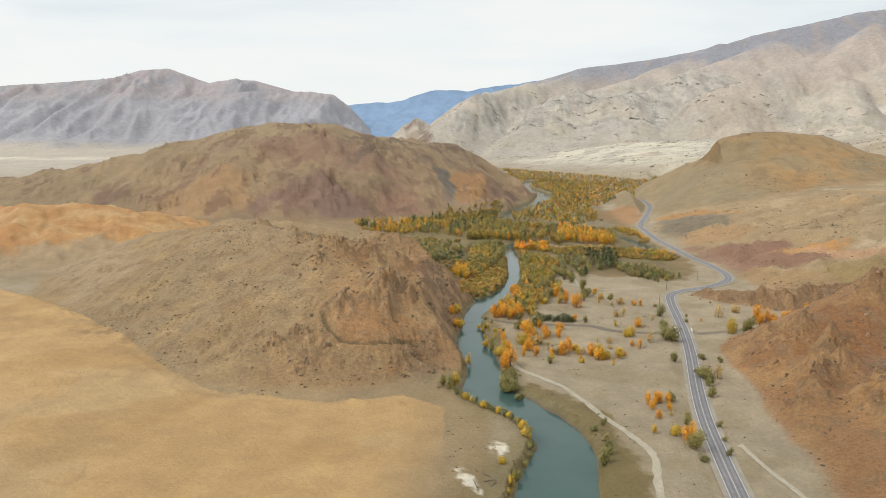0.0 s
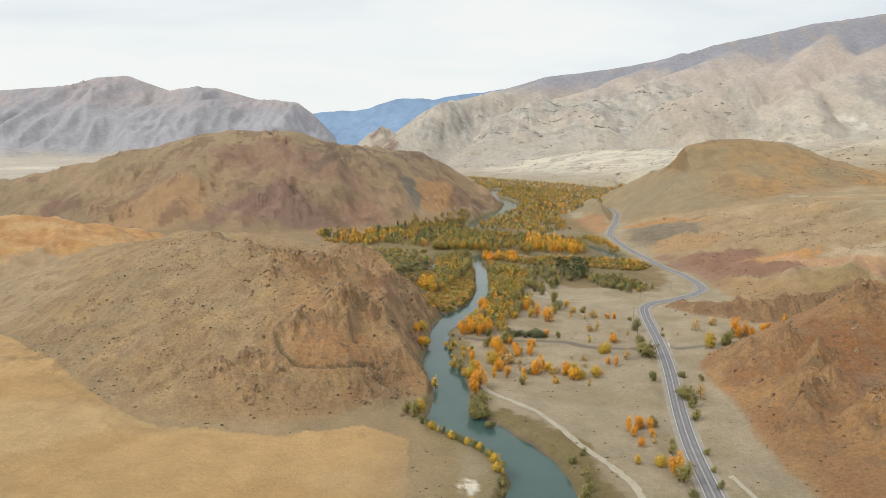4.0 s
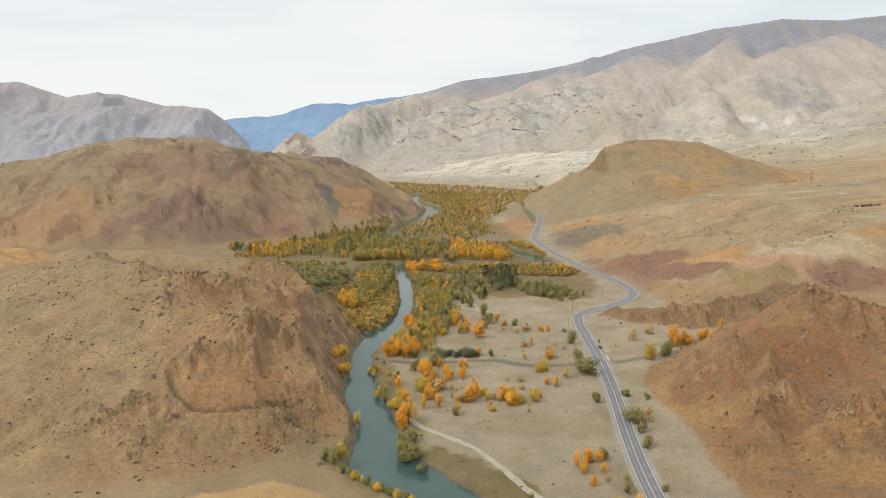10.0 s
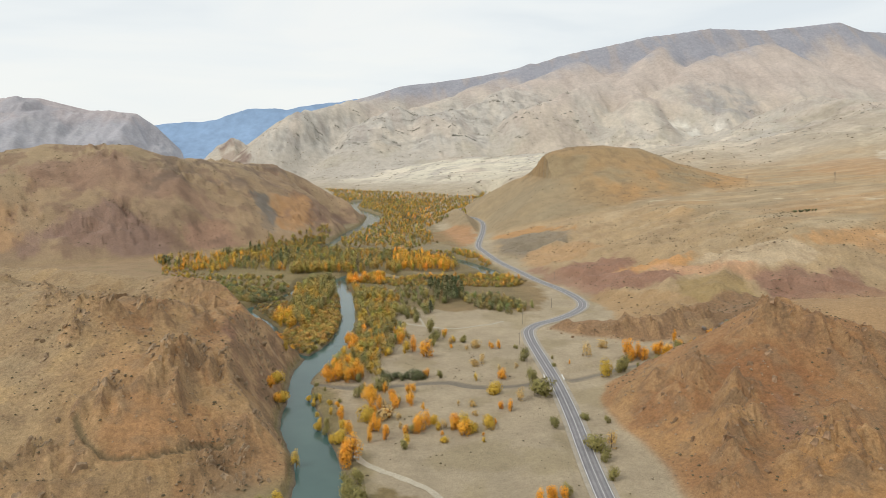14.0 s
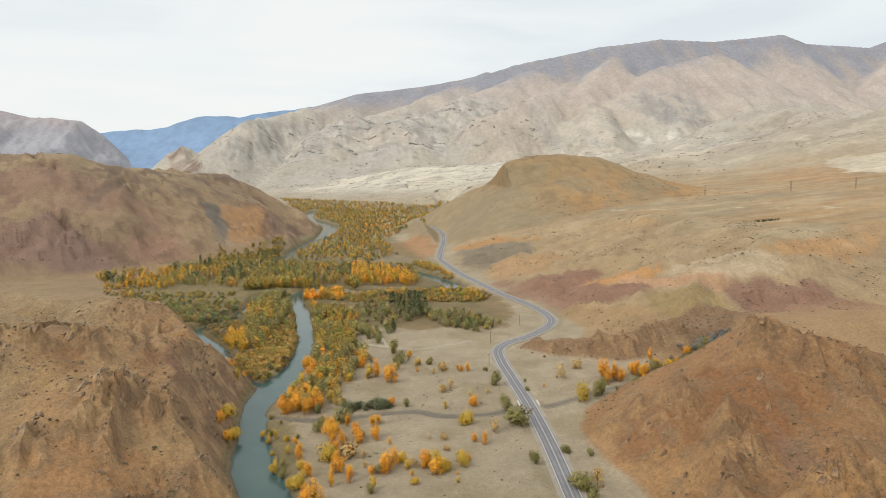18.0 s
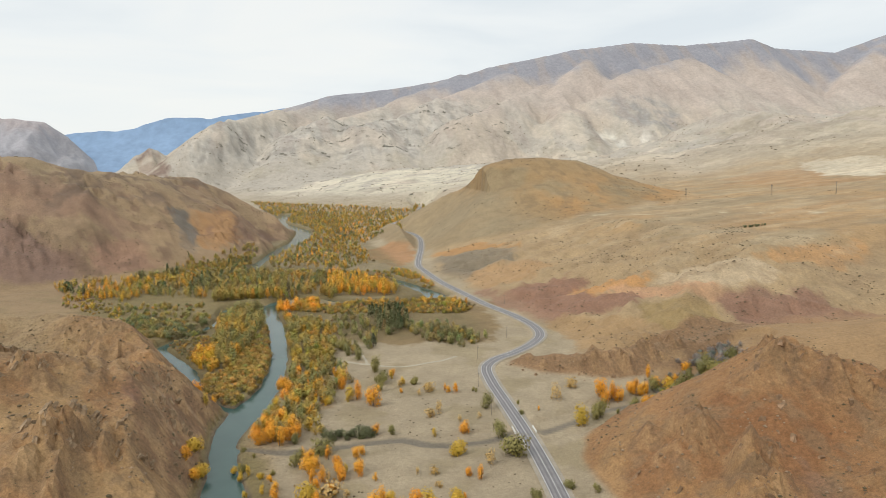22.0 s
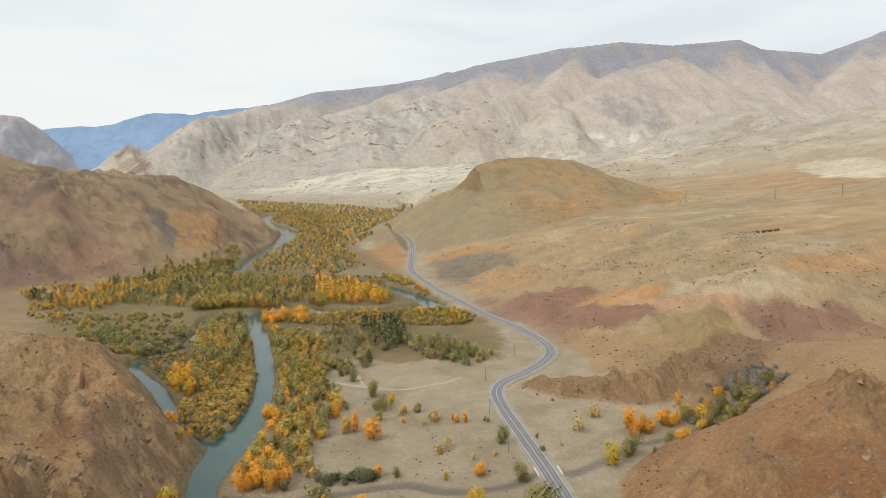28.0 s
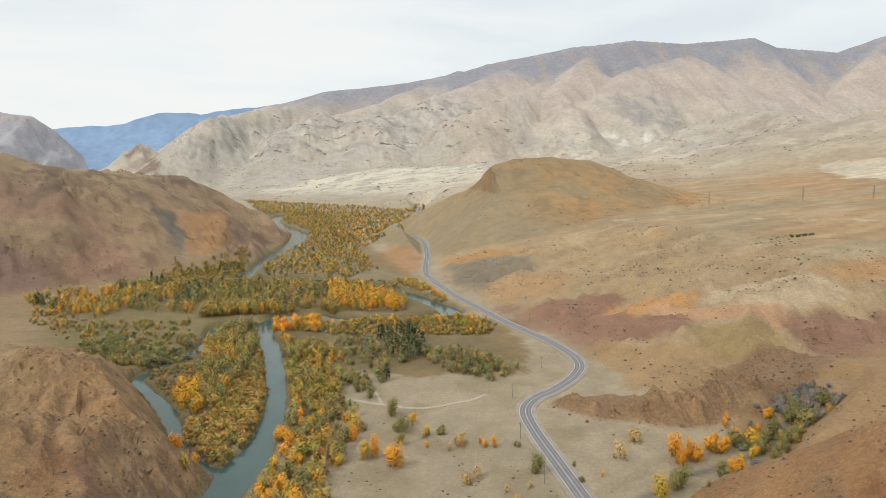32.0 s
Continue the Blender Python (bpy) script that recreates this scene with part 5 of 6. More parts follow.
def three(q):
    """Leaves of three corners instead of four."""
    return np.stack([q[:, 0], q[:, 1], (q[:, 2] + q[:, 3]) / 2 + (q[:, 2] - q[:, 0]) * 0.15], 1)


def woods(polygon, count, mix, label, quads=90, seed=1, bank_gap=1.0, patch=60, reeds=0.0):
    """Many trees as one mesh. mix: rows of shape, tone, share, least and greatest height."""
    rng = np.random.default_rng(seed)
    x, y, z = scatter(polygon, count, rng, bank_gap, reeds=reeds)
    share = np.cumsum([m[2] for m in mix])
    field = fbm(x, y, patch, 2, seed + 500) * 0.9 + 0.5 + rng.normal(0, 0.22, len(x))
    pick = np.searchsorted(share / share[-1], np.clip(field, 0, 0.999))
    models = [[three(leaves(m[0], quads * 2, rng, 1.12)) for _ in range(3)] for m in mix]
    facing = [[rounded(q, rng) for q in row] for row in models]
    parts, tones, turned = [], [], []
    for k, (px, py, pz) in enumerate(zip(x, y, z)):
        m = mix[pick[k]]
        h = m[3] + (m[4] - m[3]) * rng.random()
        which = int(rng.integers(0, 3))
        q, g = models[pick[k]][which], facing[pick[k]][which]
        a = rng.random() * 6.283
        c, s = math.cos(a) * h, math.sin(a) * h
        w = 0.85 + 0.4 * rng.random()
        p = np.empty_like(q)
        p[..., 0] = (q[..., 0] * c - q[..., 1] * s) * w + px
        p[..., 1] = (q[..., 0] * s + q[..., 1] * c) * w + py
        p[..., 2] = q[..., 2] * h + pz - 0.1
        parts.append(p)
        u = g.copy()
        u[..., 0], u[..., 1] = (g[..., 0] * c - g[..., 1] * s) / h, (g[..., 0] * s + g[..., 1] * c) / h
        turned.append(u)
        t = np.empty((len(q) * 3, 4))
        t[:, :3] = np.array(TONES[m[1]]) * (0.72 + 0.6 * rng.random()) * np.array([1 + 0.15 * rng.normal(), 1.0, 1.0])
        t[:, 3] = 1
        tones.append(t)
    me = quad_mesh("woodland", np.concatenate(parts), WOODS, np.concatenate(tones), np.concatenate(turned))
    return tagged(new("woodland", me), label, "trees", kind="stuff")


woods([(-52, 678), (-20, 700), (-10, 665), (-20, 580), (-33, 494), (-46, 530), (-50, 600)], 230, [("tall", "gold", 1.2, 7, 10), ("tall", "olive", 2.5, 8, 12), ("tall", "green", 5, 9, 13), ("tall", "orange", 0.7, 7, 10)], "tall green poplars on the river island", 110, 2)
woods([(-62, 552), (-46, 560), (-40, 500), (-46, 484), (-54, 505)], 42, [("broad", "gold", 2, 6, 9), ("broad", "orange", 3, 6, 9)], "golden poplars at the tip of the river island", 120, 25)
woods([(-53, 650), (-40, 655), (-34, 610), (-48, 600)], 18, [("tall", "gold", 2, 7, 11), ("tall", "orange", 1, 7, 11)], "yellow poplars by the side channel", 120, 26)
woods([(-9, 640), (-6, 560), (-9, 500), (-14, 460), (-22, 436), (-34, 438), (-46, 462), (-53, 488), (-37, 500), (-20, 580)], 640, [("shrub", "ochre", 4, 2.2, 4.2), ("shrub", "brown", 2, 2, 3.6), ("shrub", "olive", 1, 2.4, 4.4)], "rusty willow scrub along the island shore", 55, 3)
woods([(-86, 598), (-60, 605), (-46, 607), (-48, 547), (-63, 540), (-72, 560)], 240, [("shrub", "brown", 3, 1.4, 2.6), ("shrub", "ochre", 3, 1.4, 2.8), ("shrub", "olive", 1, 1.8, 3.2)], "low russet willow scrub on the wet lobe of the island", 50, 27)
woods([(-125, 895), (-22, 908), (66, 848), (95, 790), (50, 745), (-28, 750), (-80, 762), (-130, 790)], 560, [("tall", "gold", 1.6, 7, 11), ("tall", "olive", 4, 8, 12), ("tall", "green", 4, 8, 12), ("cone", "dark", 0.5, 9, 13)], "dense belt of tall green and olive poplars across the flood plain", 78, 5)
woods([(-60, 762), (50, 740), (56, 728), (-26, 742), (-64, 738)], 120, [("tall", "gold", 2, 9, 13), ("tall", "olive", 3, 9, 13)], "front row of tall poplars along the river bend", 100, 4)
woods([(-242, 879), (-189, 894), (-120, 892), (-126, 800), (-150, 757), (-190, 790), (-217, 829)], 200, [("broad", "olive", 2, 6, 9), ("tall", "orange", 1.6, 8, 12), ("tall", "gold", 3, 8, 12), ("broad", "green", 1.5, 6, 9), ("cone", "dark", 0.4, 8, 12)], "poplars in yellow leaf below the purple hill", 90, 7)
woods([(54, 850), (89, 840), (118, 744), (106, 712), (56, 735), (50, 780)], 190, [("tall", "gold", 2, 9, 13), ("tall", "orange", 4, 9, 14), ("tall", "olive", 1, 9, 12)], "tall poplars in bright orange leaf", 95, 6)
woods([(-150, 750), (-72, 740), (-55, 650), (-57, 612), (-90, 600), (-141, 657)], 220, [("shrub", "green", 2, 2.5, 5), ("shrub", "olive", 2, 2.5, 5), ("shrub", "brown", 2, 1.8, 3), ("broad", "green", 1, 5, 8)], "willow bushes scattered over the brown meadow", 85, 8, patch=30)
woods([(-141, 657), (-121, 690), (-80, 640), (-57, 612), (-87, 599), (-110, 612)], 170, [("shrub", "dark", 2, 3, 5.5), ("shrub", "green", 3, 3, 6), ("shrub", "olive", 1.5, 2.5, 5)], "dark willow thickets behind the bluff", 85, 23)
woods([(-150, 930), (-118, 985), (-45, 1062), (-20, 985), (-34, 916), (-109, 904)], 420, [("shrub", "ochre", 3, 2, 3.8), ("shrub", "olive", 3, 2.4, 4.5), ("shrub", "brown", 2, 2, 3.5), ("broad", "green", 0.6, 5, 8)], "low golden willow scrub beside the upper channel", 45, 22)
woods([(-178, 905), (-128, 960), (-110, 1000), (-100, 975), (-120, 925), (-160, 893)], 50, [("broad", "green", 2, 6, 9), ("broad", "olive", 1, 6, 9), ("cone", "dark", 2, 8, 12)], "dark trees at the foot of the purple hill", 90, 21)
woods([(-120, 903), (-34, 914), (66, 876), (118, 845), (100, 800), (66, 850), (-22, 908)], 240, [("shrub", "ochre", 3, 2, 4), ("shrub", "olive", 3, 2.4, 4.5), ("broad", "green", 1.2, 5, 8), ("broad", "gold", 1, 5, 8)], "golden scrub behind the poplar belt", 50, 29)
woods([(-215, 825), (-150, 755), (-135, 690), (-150, 680), (-200, 760)], 110, [("shrub", "olive", 2, 2, 4), ("shrub", "brown", 2, 1.5, 3), ("broad", "gold", 1, 5, 8)], "loose bushes on the western meadow", 70, 30, patch=25)
woods([(0, 955), (60, 915), (115, 880), (150, 830), (160, 760), (150, 735), (135, 800), (118, 850), (60, 882), (0, 915)], 330, [("shrub", "ochre", 4, 2, 4), ("shrub", "olive", 3, 2.4, 4.6), ("shrub", "brown", 1.5, 2, 3.4), ("broad", "green", 0.8, 4, 7)], "golden scrub along the narrow upper channel", 45, 31)
woods([(236, 414), (250, 424), (280, 424), (285, 405), (262, 392), (246, 392), (238, 402)], 110, [("shrub", "grey", 4, 2.4, 4.4), ("shrub", "olive", 0.8, 2.4, 4)], "thicket of leafless grey willows beside the stony creek", 110, 32)
woods([(212, 378), (244, 392), (250, 402), (232, 410), (205, 402), (198, 382)], 55, [("shrub", "olive", 2, 2.5, 4.6), ("shrub", "green", 2, 2.5, 5), ("shrub", "grey", 1.5, 2, 4)], "olive willow thicket beside the stony creek", 120, 33)
woods([(4, 684), (31, 692), (95, 690), (150, 690), (172, 644), (155, 616), (55, 648)], 760, [("shrub", "ochre", 4, 2.2, 4.2), ("shrub", "brown", 2, 2, 3.8), ("shrub", "olive", 2, 2.6, 4.8), ("broad", "gold", 0.6, 4, 7)], "low golden willow scrub on the south bank", 48, 9)
woods([(-8, 702), (34, 700), (33, 676), (-5, 676)], 60, [("broad", "gold", 1, 6, 8), ("broad", "orange", 3, 6, 9)], "row of bright orange poplars at the river bend", 110, 28)
woods([(3, 654), (26, 622), (42, 604), (34, 515), (38, 455), (22, 419), (4, 432), (4, 545)], 330, [("shrub", "ochre", 1.2, 3, 5), ("broad", "gold", 2.2, 5, 9), ("broad", "olive", 4, 5, 9), ("broad", "green", 2.6, 6, 10), ("broad", "orange", 0.7, 5, 8)], "olive and gold poplars along the east bank of the river", 110, 10, patch=35)
woods([(40, 640), (72, 632), (72, 565), (58, 520), (40, 515)], 60, [("shrub", "brown", 1, 2, 3.5), ("broad", "green", 2, 5, 9), ("broad", "olive", 2, 5, 8)], "loose green trees at the edge of the meadow", 110, 24)
woods([(-16, 385), (-2, 441), (16, 431), (16, 380)], 62, [("broad", "olive", 4, 5, 9), ("broad", "orange", 1.4, 5, 8.5), ("broad", "green", 2.6, 6, 9), ("broad", "gold", 2, 5, 8)], "poplars turning orange where the creek meets the river", 130, 11)
woods([(72, 632), (101, 624), (94, 556), (72, 565)], 44, [("cone", "dark", 3, 10, 15), ("broad", "green", 1.5, 6, 9)], "dark spruces at the edge of the meadow", 120, 12)
woods([(92, 592), (125, 585), (146, 528), (126, 503), (102, 528)], 120, [("broad", "green", 3, 4.5, 7.5), ("shrub", "olive", 1, 3, 5), ("broad", "dark", 2, 5, 8)], "dark green willows at the edge of the meadow", 100, 13)
FAR = [(-23, 985), (-6, 1120), (66, 1324), (60, 1480), (45, 1576), (20, 1776), (-104, 2700), (260, 2500), (477, 2031), (258, 1390), (180, 1250), (130, 1170), (125, 965), (80, 907), (3, 930)]
woods(FAR, 4600, [("shrub", "brown", 2, 2.5, 5), ("broad", "ochre", 2.5, 3, 6), ("broad", "gold", 2.6, 5, 9), ("broad", "olive", 3, 5, 9), ("broad", "green", 2.6, 5, 9), ("tall", "dark", 0.9, 7, 11), ("tall", "orange", 1.0, 6, 10)], "autumn woods filling the upper valley", 26, 14, bank_gap=5.0, patch=90, reeds=1.0)
woods([(128, 880), (141, 740), (148, 712), (160, 740), (158, 800), (150, 880)], 60, [("shrub", "ochre", 2, 3, 5), ("broad", "olive", 1, 4, 7), ("broad", "gold", 1, 5, 7)], "shrubs between the river and the road", 70, 15, bank_gap=3.0)
woods([(-126, 979), (-106, 1094), (-45, 1236), (-26, 1126), (-40, 1010), (-112, 966)], 110, [("cone", "dark", 1, 6, 10), ("broad", "olive", 2, 5, 9), ("broad", "ochre", 1, 5, 8)], "spruces along the foot of the purple hill", 80, 16)


# ---- rocks and scrub ----
def slab_mesh(rng, material):
    """One weathered block, about one across."""
    bm = bmesh.new()
    bmesh.ops.create_cube(bm, size=1.0)
    bmesh.ops.subdivide_edges(bm, edges=bm.edges[:], cuts=3, use_grid_fill=True)
    sx, sy, sz = 0.34 + 0.3 * rng.random(), 0.7 + 0.7 * rng.random(), 0.8 + 0.5 * rng.random()
    k = Vector((rng.random() * 50, rng.random() * 50, rng.random() * 50))
    for v in bm.verts:
        p = Vector((v.co.x * sx, v.co.y * sy, v.co.z * sz))
        f = noise.noise(p * 3.1 + k) * 0.24 + noise.noise(p * 8.0 + k) * 0.12
        taper = 1.0 - 0.45 * (v.co.z + 0.5)
        v.co = Vector((p.x * taper, p.y * taper, p.z)) * (1 + f)
    me = bpy.data.meshes.new("slab")
    bm.to_mesh(me)
    bm.free()
    me.materials.append(material)
    return me


ROCKS_RNG = np.random.default_rng(31)
SLABS = [slab_mesh(ROCKS_RNG, ROCK) for _ in range(8)]
RED_SLABS = [slab_mesh(ROCKS_RNG, RED_ROCK) for _ in range(8)]


def outcrops(places, label, group, slabs, low, more):
    """Leaning slabs, half buried, each outcrop a thing."""
    z = height([p[0] for p in places], [p[1] for p in places])
    for (x, y, r), h in zip(places, z):
        if h < 1.5:
            continue
        ob = tagged(new("rock_outcrop"), label, "rock", group)
        ob.matrix_world = pose(x, y, float(h), 0, 0, float(ROCKS_RNG.normal(0, 25)))
        spots = []
        for _ in range(16):
            d, t = float(ROCKS_RNG.random()) ** 0.6 * r * 1.3, float(ROCKS_RNG.random()) * 6.28
            spots.append(ob.matrix_world @ Vector((math.cos(t) * d, math.sin(t) * d, 0)))
        ground_z = height([q.x for q in spots], [q.y for q in spots])
        back_turn = ob.matrix_world.inverted()
        for q, gz in zip(spots, ground_z):
            slab = new("slab", slabs[int(ROCKS_RNG.integers(0, 8))])
            slab.parent = ob
            size = r * (low + more * float(ROCKS_RNG.random()) ** 1.8)
            at = back_turn @ Vector((q.x, q.y, float(gz) - 0.14 * size))
            slab.matrix_local = pose(at.x, at.y, at.z, float(ROCKS_RNG.normal(0, 8)), float(ROCKS_RNG.normal(24, 10)), float(ROCKS_RNG.normal(15, 25))) @ Matrix.Diagonal((size, size, size, 1))


def boulders(places, label, group, slabs):
    z = height([p[0] for p in places], [p[1] for p in places])
    for (x, y, r), h in zip(places, z):
        if h < 1.5:
            continue
        ob = tagged(new("boulder", slabs[int(ROCKS_RNG.integers(0, 8))]), label, "rock", group)
        ob.matrix_world = pose(x, y, float(h) - 0.15 * r, float(ROCKS_RNG.normal(0, 20)), float(ROCKS_RNG.normal(20, 20)), float(ROCKS_RNG.random() * 360)) @ Matrix.Diagonal((r * 1.2, r * 1.2, r, 1))


def around(places, count, spread, low, high):
    """Smaller outcrops near the given ones."""
    out = []
    for _ in range(count):
        x, y, r = places[int(ROCKS_RNG.integers(0, len(places)))]
        out.append((x + float(ROCKS_RNG.normal(0, spread)), y + float(ROCKS_RNG.normal(0, spread)), low + (high - low) * float(ROCKS_RNG.random()) ** 2))
    return out


outcrops([(x, y, r * 0.62) for x, y, r in CRAGS_WEST], "jagged brown rock outcrop on the steep bluff", "bluff outcrops", SLABS, 0.2, 0.4)
boulders(around(CRAGS_WEST, 130, 14, 0.8, 3.5), "brown boulder lying on the steep bluff", "bluff boulders", SLABS)
outcrops([(x, y, r * 0.6) for x, y, r in CRAGS_EAST], "jagged red-brown rock outcrop on the hillside", "hillside outcrops", RED_SLABS, 0.10, 0.24)
boulders(around(CRAGS_EAST, 120, 12, 0.7, 3.0), "red-brown boulder lying on the hillside", "hillside boulders", RED_SLABS)


def tufts(places, low, high, material, name, label, seed, flat=0.7):
    """Low rounded clumps joined into one mesh."""
    rng = np.random.default_rng(seed)
    x, y, z = places
    base = np.array([(0, 0, 1), (1, 0, 0.2), (0.3, 0.95, 0.25), (-0.8, 0.6, 0.15), (-0.8, -0.6, 0.25), (0.3, -0.95, 0.15), (0, 0, -0.5)], float)
    tri = np.array([(0, 1, 2), (0, 2, 3), (0, 3, 4), (0, 4, 5), (0, 5, 1), (6, 2, 1), (6, 3, 2), (6, 4, 3), (6, 5, 4), (6, 1, 5)])
    n = len(x)
    r = low + (high - low) * rng.random(n) ** 2
    a = rng.random(n) * 6.283
    jit = base[None] * (0.7 + 0.6 * rng.random((n, 7, 1)))
    v = np.empty((n, 7, 3))
    v[..., 0] = (jit[..., 0] * np.cos(a)[:, None] - jit[..., 1] * np.sin(a)[:, None]) * r[:, None] + x[:, None]
    v[..., 1] = (jit[..., 0] * np.sin(a)[:, None] + jit[..., 1] * np.cos(a)[:, None]) * r[:, None] + y[:, None]
    v[..., 2] = jit[..., 2] * r[:, None] * flat + z[:, None]
    f = (tri[None] + 7 * np.arange(n)[:, None, None]).reshape(-1, 3)
    me = bpy.data.meshes.new(name)
    me.vertices.add(n * 7)
    me.vertices.foreach_set("co", v.astype(np.float32).ravel())
    me.loops.add(f.size)
    me.loops.foreach_set("vertex_index", f.astype(np.int32).ravel())
    me.polygons.add(len(f))
    me.polygons.foreach_set("loop_start", np.arange(0, f.size, 3, dtype=np.int32))
    me.update(calc_edges=True)
    me.materials.append(material)
    return tagged(new(name, me), label, "scrub" if "scrub" in name else "stones", kind="stuff")


def on_slopes(box, count, seed, low, high, clump):
    """Places between two heights, gathered in loose patches."""
    rng = np.random.default_rng(seed)
    x, y = box[0] + rng.random(count * 4) * (box[1] - box[0]), box[2] + rng.random(count * 4) * (box[3] - box[2])
    z, kinds, bank, _, dr, *_ = land(x, y)
    keep = (z > low) & (z < high) & (bank > 2) & (kinds["terrace"] < 0.5) & (dr > 7) & (fbm(x, y, clump, 3, seed) + rng.normal(0, 0.15, len(x)) > 0.06)
    return x[keep][:count], y[keep][:count], z[keep][:count]


def in_strings(box, lines, each, seed, low, high):
    """Places strung out along the slope, as bushes and ledges lie."""
    rng = np.random.default_rng(seed)
    cx, cy = box[0] + rng.random(lines) * (box[1] - box[0]), box[2] + rng.random(lines) * (box[3] - box[2])
    span = 14 + 50 * rng.random(lines) ** 2
    t = rng.random((lines, each)) - 0.5
    x = (cx[:, None] + t * span[:, None]).ravel()
    y = (cy[:, None] + 0.12 * t * span[:, None] + rng.normal(0, 1.5, (lines, each))).ravel()
    z, kinds, *_ = land(x, y)
    keep = (z > low) & (z < high)
    return x[keep], y[keep], z[keep]


SCRUB = grainy("dry_scrub", (0.13, 0.10, 0.055), 0.95, 1.0, 0.2, 0.35, 0.2, 0.1)
STONE = grainy("loose_stone", (0.31, 0.22, 0.14), 0.95, 1.0, 0.2, 0.35, 0.2, 0.1)
tufts(on_slopes((-260, -28, 190, 520), 1900, 41, 3, 70, 40), 0.25, 0.95, SCRUB, "bluff_scrub", "dark low scrub dotted over the bluff", 1)
tufts(on_slopes((90, 300, 120, 470), 1000, 42, 3, 70, 40), 0.25, 0.9, SCRUB, "hillside_scrub", "dark low scrub dotted over the red hillside", 2)
tufts(on_slopes((180, 620, 430, 900), 2800, 43, 4, 60, 60), 0.35, 1.15, SCRUB, "plateau_scrub", "dark low scrub dotted over the plateau slope", 3)
tufts(on_slopes((-620, 20, 900, 1400), 3000, 44, 4, 160, 90), 0.4, 1.4, SCRUB, "hill_scrub", "dark low scrub dotted over the purple-brown hill", 4)
tufts(on_slopes((200, 700, 930, 1300), 500, 45, 10, 150, 90), 0.5, 1.8, SCRUB, "dome_scrub", "dark low scrub dotted over the domed hill", 5)
tufts(on_slopes((-500, 2600, 1500, 3600), 3000, 46, 20, 330, 260), 1.0, 3.6, SCRUB, "mountain_scrub", "dark bushes dotted over the lower mountain slopes", 6)
FAR_SCRUB = grainy("grey_mountain_scrub", (0.27, 0.255, 0.215), 0.95, 0.5, 0.05, 0.3, 0.2, 0.1)
tufts(in_strings((-300, 2300, 1750, 3250), 400, 12, 50, 40, 330), 1.2, 3.4, FAR_SCRUB, "ledge_scrub", "grey scrub strung along ledges of the mountain foot", 10)
tufts(in_strings((-250, 1100, 3000, 3480), 80, 14, 51, 160, 480), 1.5, 4.5, FAR_SCRUB, "crag_scrub", "dark larches among the mountain crags", 11, 1.2)
tufts(in_strings((300, 800, 560, 1000), 130, 7, 52, 25, 90), 0.3, 0.8, SCRUB, "terrace_scrub", "dark scrub strung along the plateau ledges", 12)
tufts(on_slopes((-260, -28, 190, 520), 1300, 47, 3, 70, 25), 0.2, 0.9, STONE, "bluff_stones", "loose brown stones on the bluff", 7, 0.9)
tufts(on_slopes((90, 300, 120, 470), 1100, 48, 3, 70, 25), 0.2, 0.9, STONE, "hillside_stones", "loose brown stones on the red hillside", 8, 0.9)
tufts(on_slopes((-30, 115, 130, 480), 350, 49, -0.5, 3, 30), 0.2, 0.7, SCRUB, "meadow_scrub", "low dry scrub on the grey meadow", 9)


# ---- small built things ----
CONCRETE = grainy("whitewashed_concrete", (0.66, 0.65, 0.61), 0.85, 3.0, 0.6, 0.15, 0.2, 0.03)
WOOD = grainy("grey_weathered_wood", (0.17, 0.145, 0.12), 0.9, 5.0, 0.8, 0.25, 0.3, 0.03)
WIRE = grainy("insulator_glaze", (0.30, 0.30, 0.31), 0.4, 5.0, 1.0, 0.1, 0.1, 0.01)


def boxed(name, size, at, material, parent, bevel=0.03, turn=0.0):
    bm = bmesh.new()
    bmesh.ops.create_cube(bm, size=1.0)
    bmesh.ops.scale(bm, vec=size, verts=bm.verts)
    bmesh.ops.bevel(bm, geom=bm.edges[:], offset=bevel, segments=2, affect="EDGES")
    me = bpy.data.meshes.new(name)
    bm.to_mesh(me)
    bm.free()
    me.materials.append(material)
    ob = new(name, me)
    ob.parent = parent
    ob.matrix_local = pose(*at, 0, 0, turn)
    return ob


def post(name, low, high, height_, at, parent, material):
    bm = bmesh.new()
    bmesh.ops.create_cone(bm, cap_ends=True, segments=10, radius1=low, radius2=high, depth=height_)
    bmesh.ops.translate(bm, vec=(0, 0, height_ / 2), verts=bm.verts)
    me = bpy.data.meshes.new(name)
    bm.to_mesh(me)
    bm.free()
    me.materials.append(material)
    ob = new(name, me)
    ob.parent = parent
    ob.matrix_local = pose(*at)
    return ob


def parapet(x, y, heading):
    wall = tagged(new("culvert_parapet"), "low whitewashed concrete parapet where the road crosses the creek", "parapet", "culvert parapets")
    wall.matrix_world = pose(x, y, 1.7, 0, 0, heading)
    boxed("wall", (0.45, 6.5, 0.9), (0, 0, 0.45), CONCRETE, wall)
    boxed("coping", (0.6, 6.7, 0.12), (0, 0, 0.97), CONCRETE, wall)
    boxed("end_block", (0.7, 0.7, 1.2), (0, 3.4, 0.6), CONCRETE, wall, 0.05)
    boxed("end_block", (0.7, 0.7, 1.2), (0, -3.4, 0.6), CONCRETE, wall, 0.05)
    boxed("headwall", (0.4, 5.0, 2.2), (0.3, 0, -1.0), CONCRETE, wall)


parapet(115.6, 355.5, -8)
parapet(105.6, 357.0, -8)


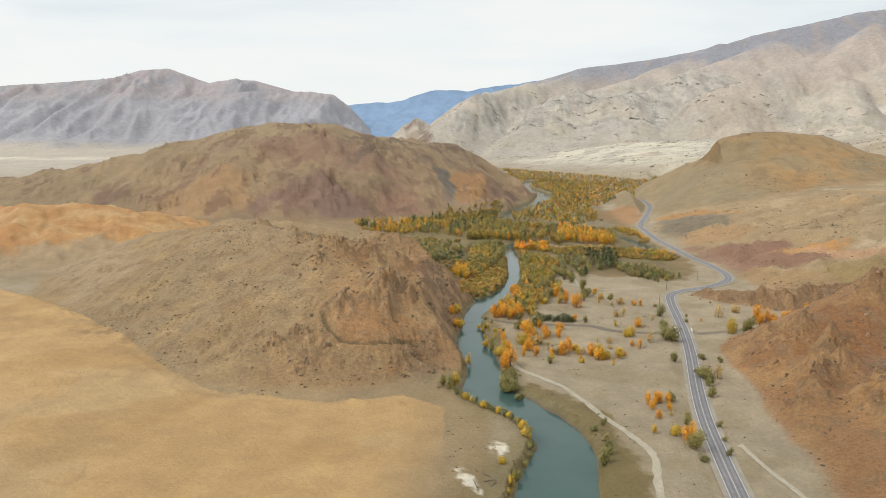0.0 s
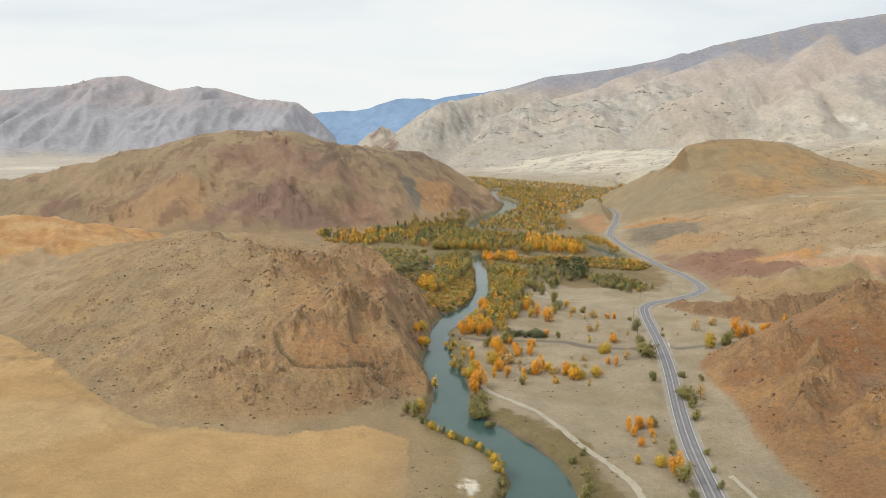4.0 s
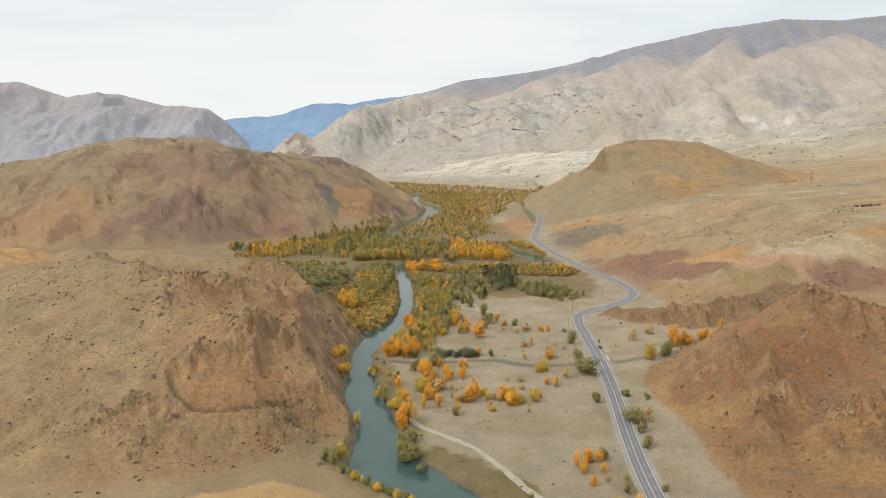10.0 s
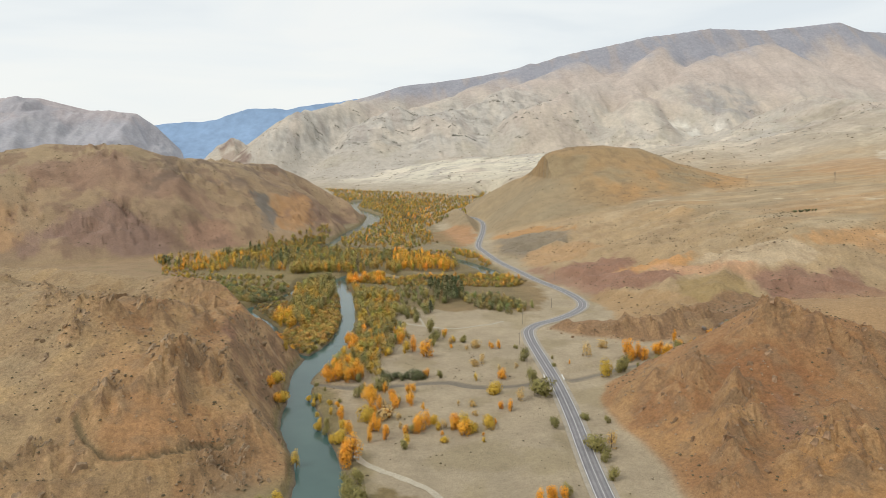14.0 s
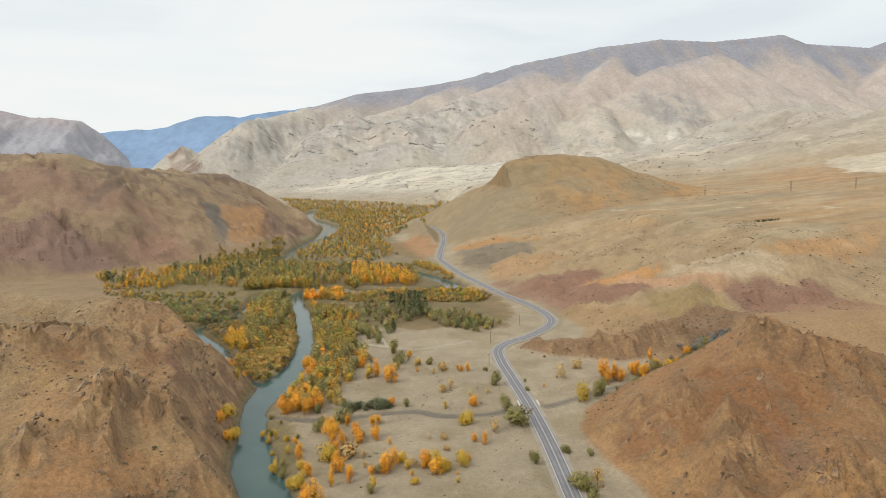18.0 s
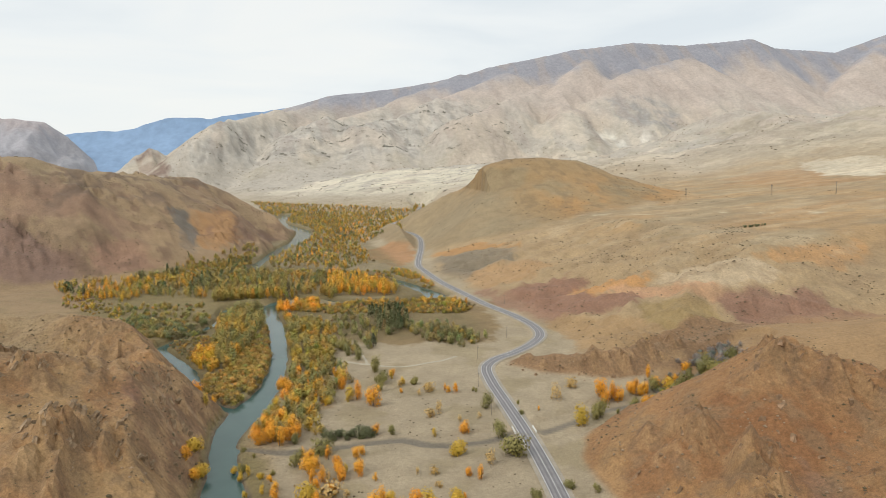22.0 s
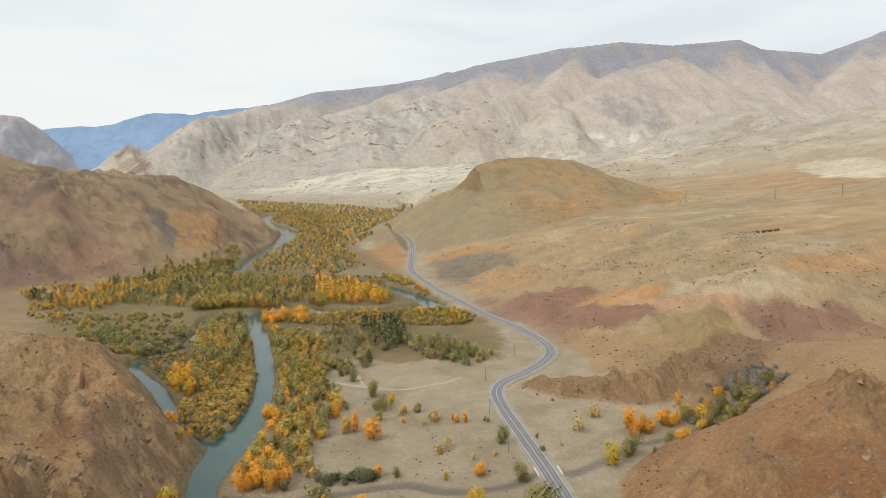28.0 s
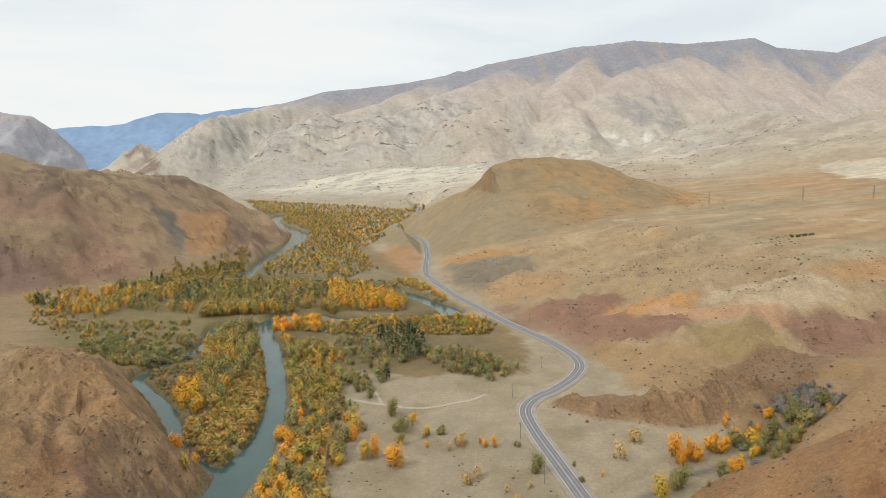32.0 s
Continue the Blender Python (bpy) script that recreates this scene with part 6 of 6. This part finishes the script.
def utility_pole(x, y, heading, tall=8.5):
    z = float(height(x, y)[0])
    pole = tagged(new("utility_pole"), "thin weathered wooden utility pole beside the road", "pole", "utility poles")
    pole.matrix_world = pose(x, y, z - 0.2, 0, 0, heading)
    post("shaft", 0.16, 0.10, tall, (0, 0, 0), pole, WOOD)
    arm = boxed("crossarm", (1.8, 0.12, 0.14), (0, 0, tall - 0.7), WOOD, pole, 0.01)
    for k in (-0.75, 0.0, 0.75):
        post("insulator", 0.06, 0.04, 0.22, (k, 0, 0.07), arm, WIRE)


for x, y in ((101, 378), (108, 424), (124, 478), (160, 524), (198, 640)):
    utility_pole(x, y, 15)


def pylon(x, y, heading):
    z = float(height(x, y)[0])
    frame_ = tagged(new("power_pylon"), "tall dark two-legged power line pylon on the plateau", "pylon", "power pylons")
    frame_.matrix_world = pose(x, y, z - 0.4, 0, 0, heading)
    for k in (-2.2, 2.2):
        post("leg", 0.24, 0.17, 18.0, (k, 0, 0), frame_, WOOD)
    arm = boxed("crossarm", (9.0, 0.3, 0.3), (0, 0, 16.0), WOOD, frame_, 0.03)
    boxed("brace", (4.4, 0.2, 0.2), (0, 0, 11.5), WOOD, frame_, 0.02)
    for k in (-4.2, 0.0, 4.2):
        post("insulator", 0.10, 0.10, 1.4, (k, 0, -1.6), arm, WIRE)


pylon(712, 925, 35)
pylon(770, 866, 35)
pylon(625, 1010, 35)


def driftwood(x, y, heading, span):
    log = tagged(new("driftwood"), "bleached driftwood log stranded on the river bank", "log", "driftwood")
    log.matrix_world = pose(x, y, float(height(x, y)[0]) + 0.15, 0, 86, heading)
    post("stem", 0.22, 0.10, span, (0, 0, 0), log, WOOD)
    stub = post("branch", 0.08, 0.03, span * 0.3, (0, 0, span * 0.5), log, WOOD)
    stub.matrix_local = pose(0, 0, span * 0.5, 50, 20, 0)


for x, y, heading, span in ((-8, 138, 20, 5), (-5, 135, 70, 4), (-10, 133, 110, 5.5), (-6, 142, 150, 3.5)):
    driftwood(x, y, heading, span)
plant("bushy", [(470, 668, 3.2), (473, 670, 2.8), (477, 669, 3.4), (481, 671, 3.0), (485, 670, 3.3), (489, 672, 2.8), (493, 671, 3.1), (498, 673, 2.7)], "in a row on the plateau", "plateau bushes")
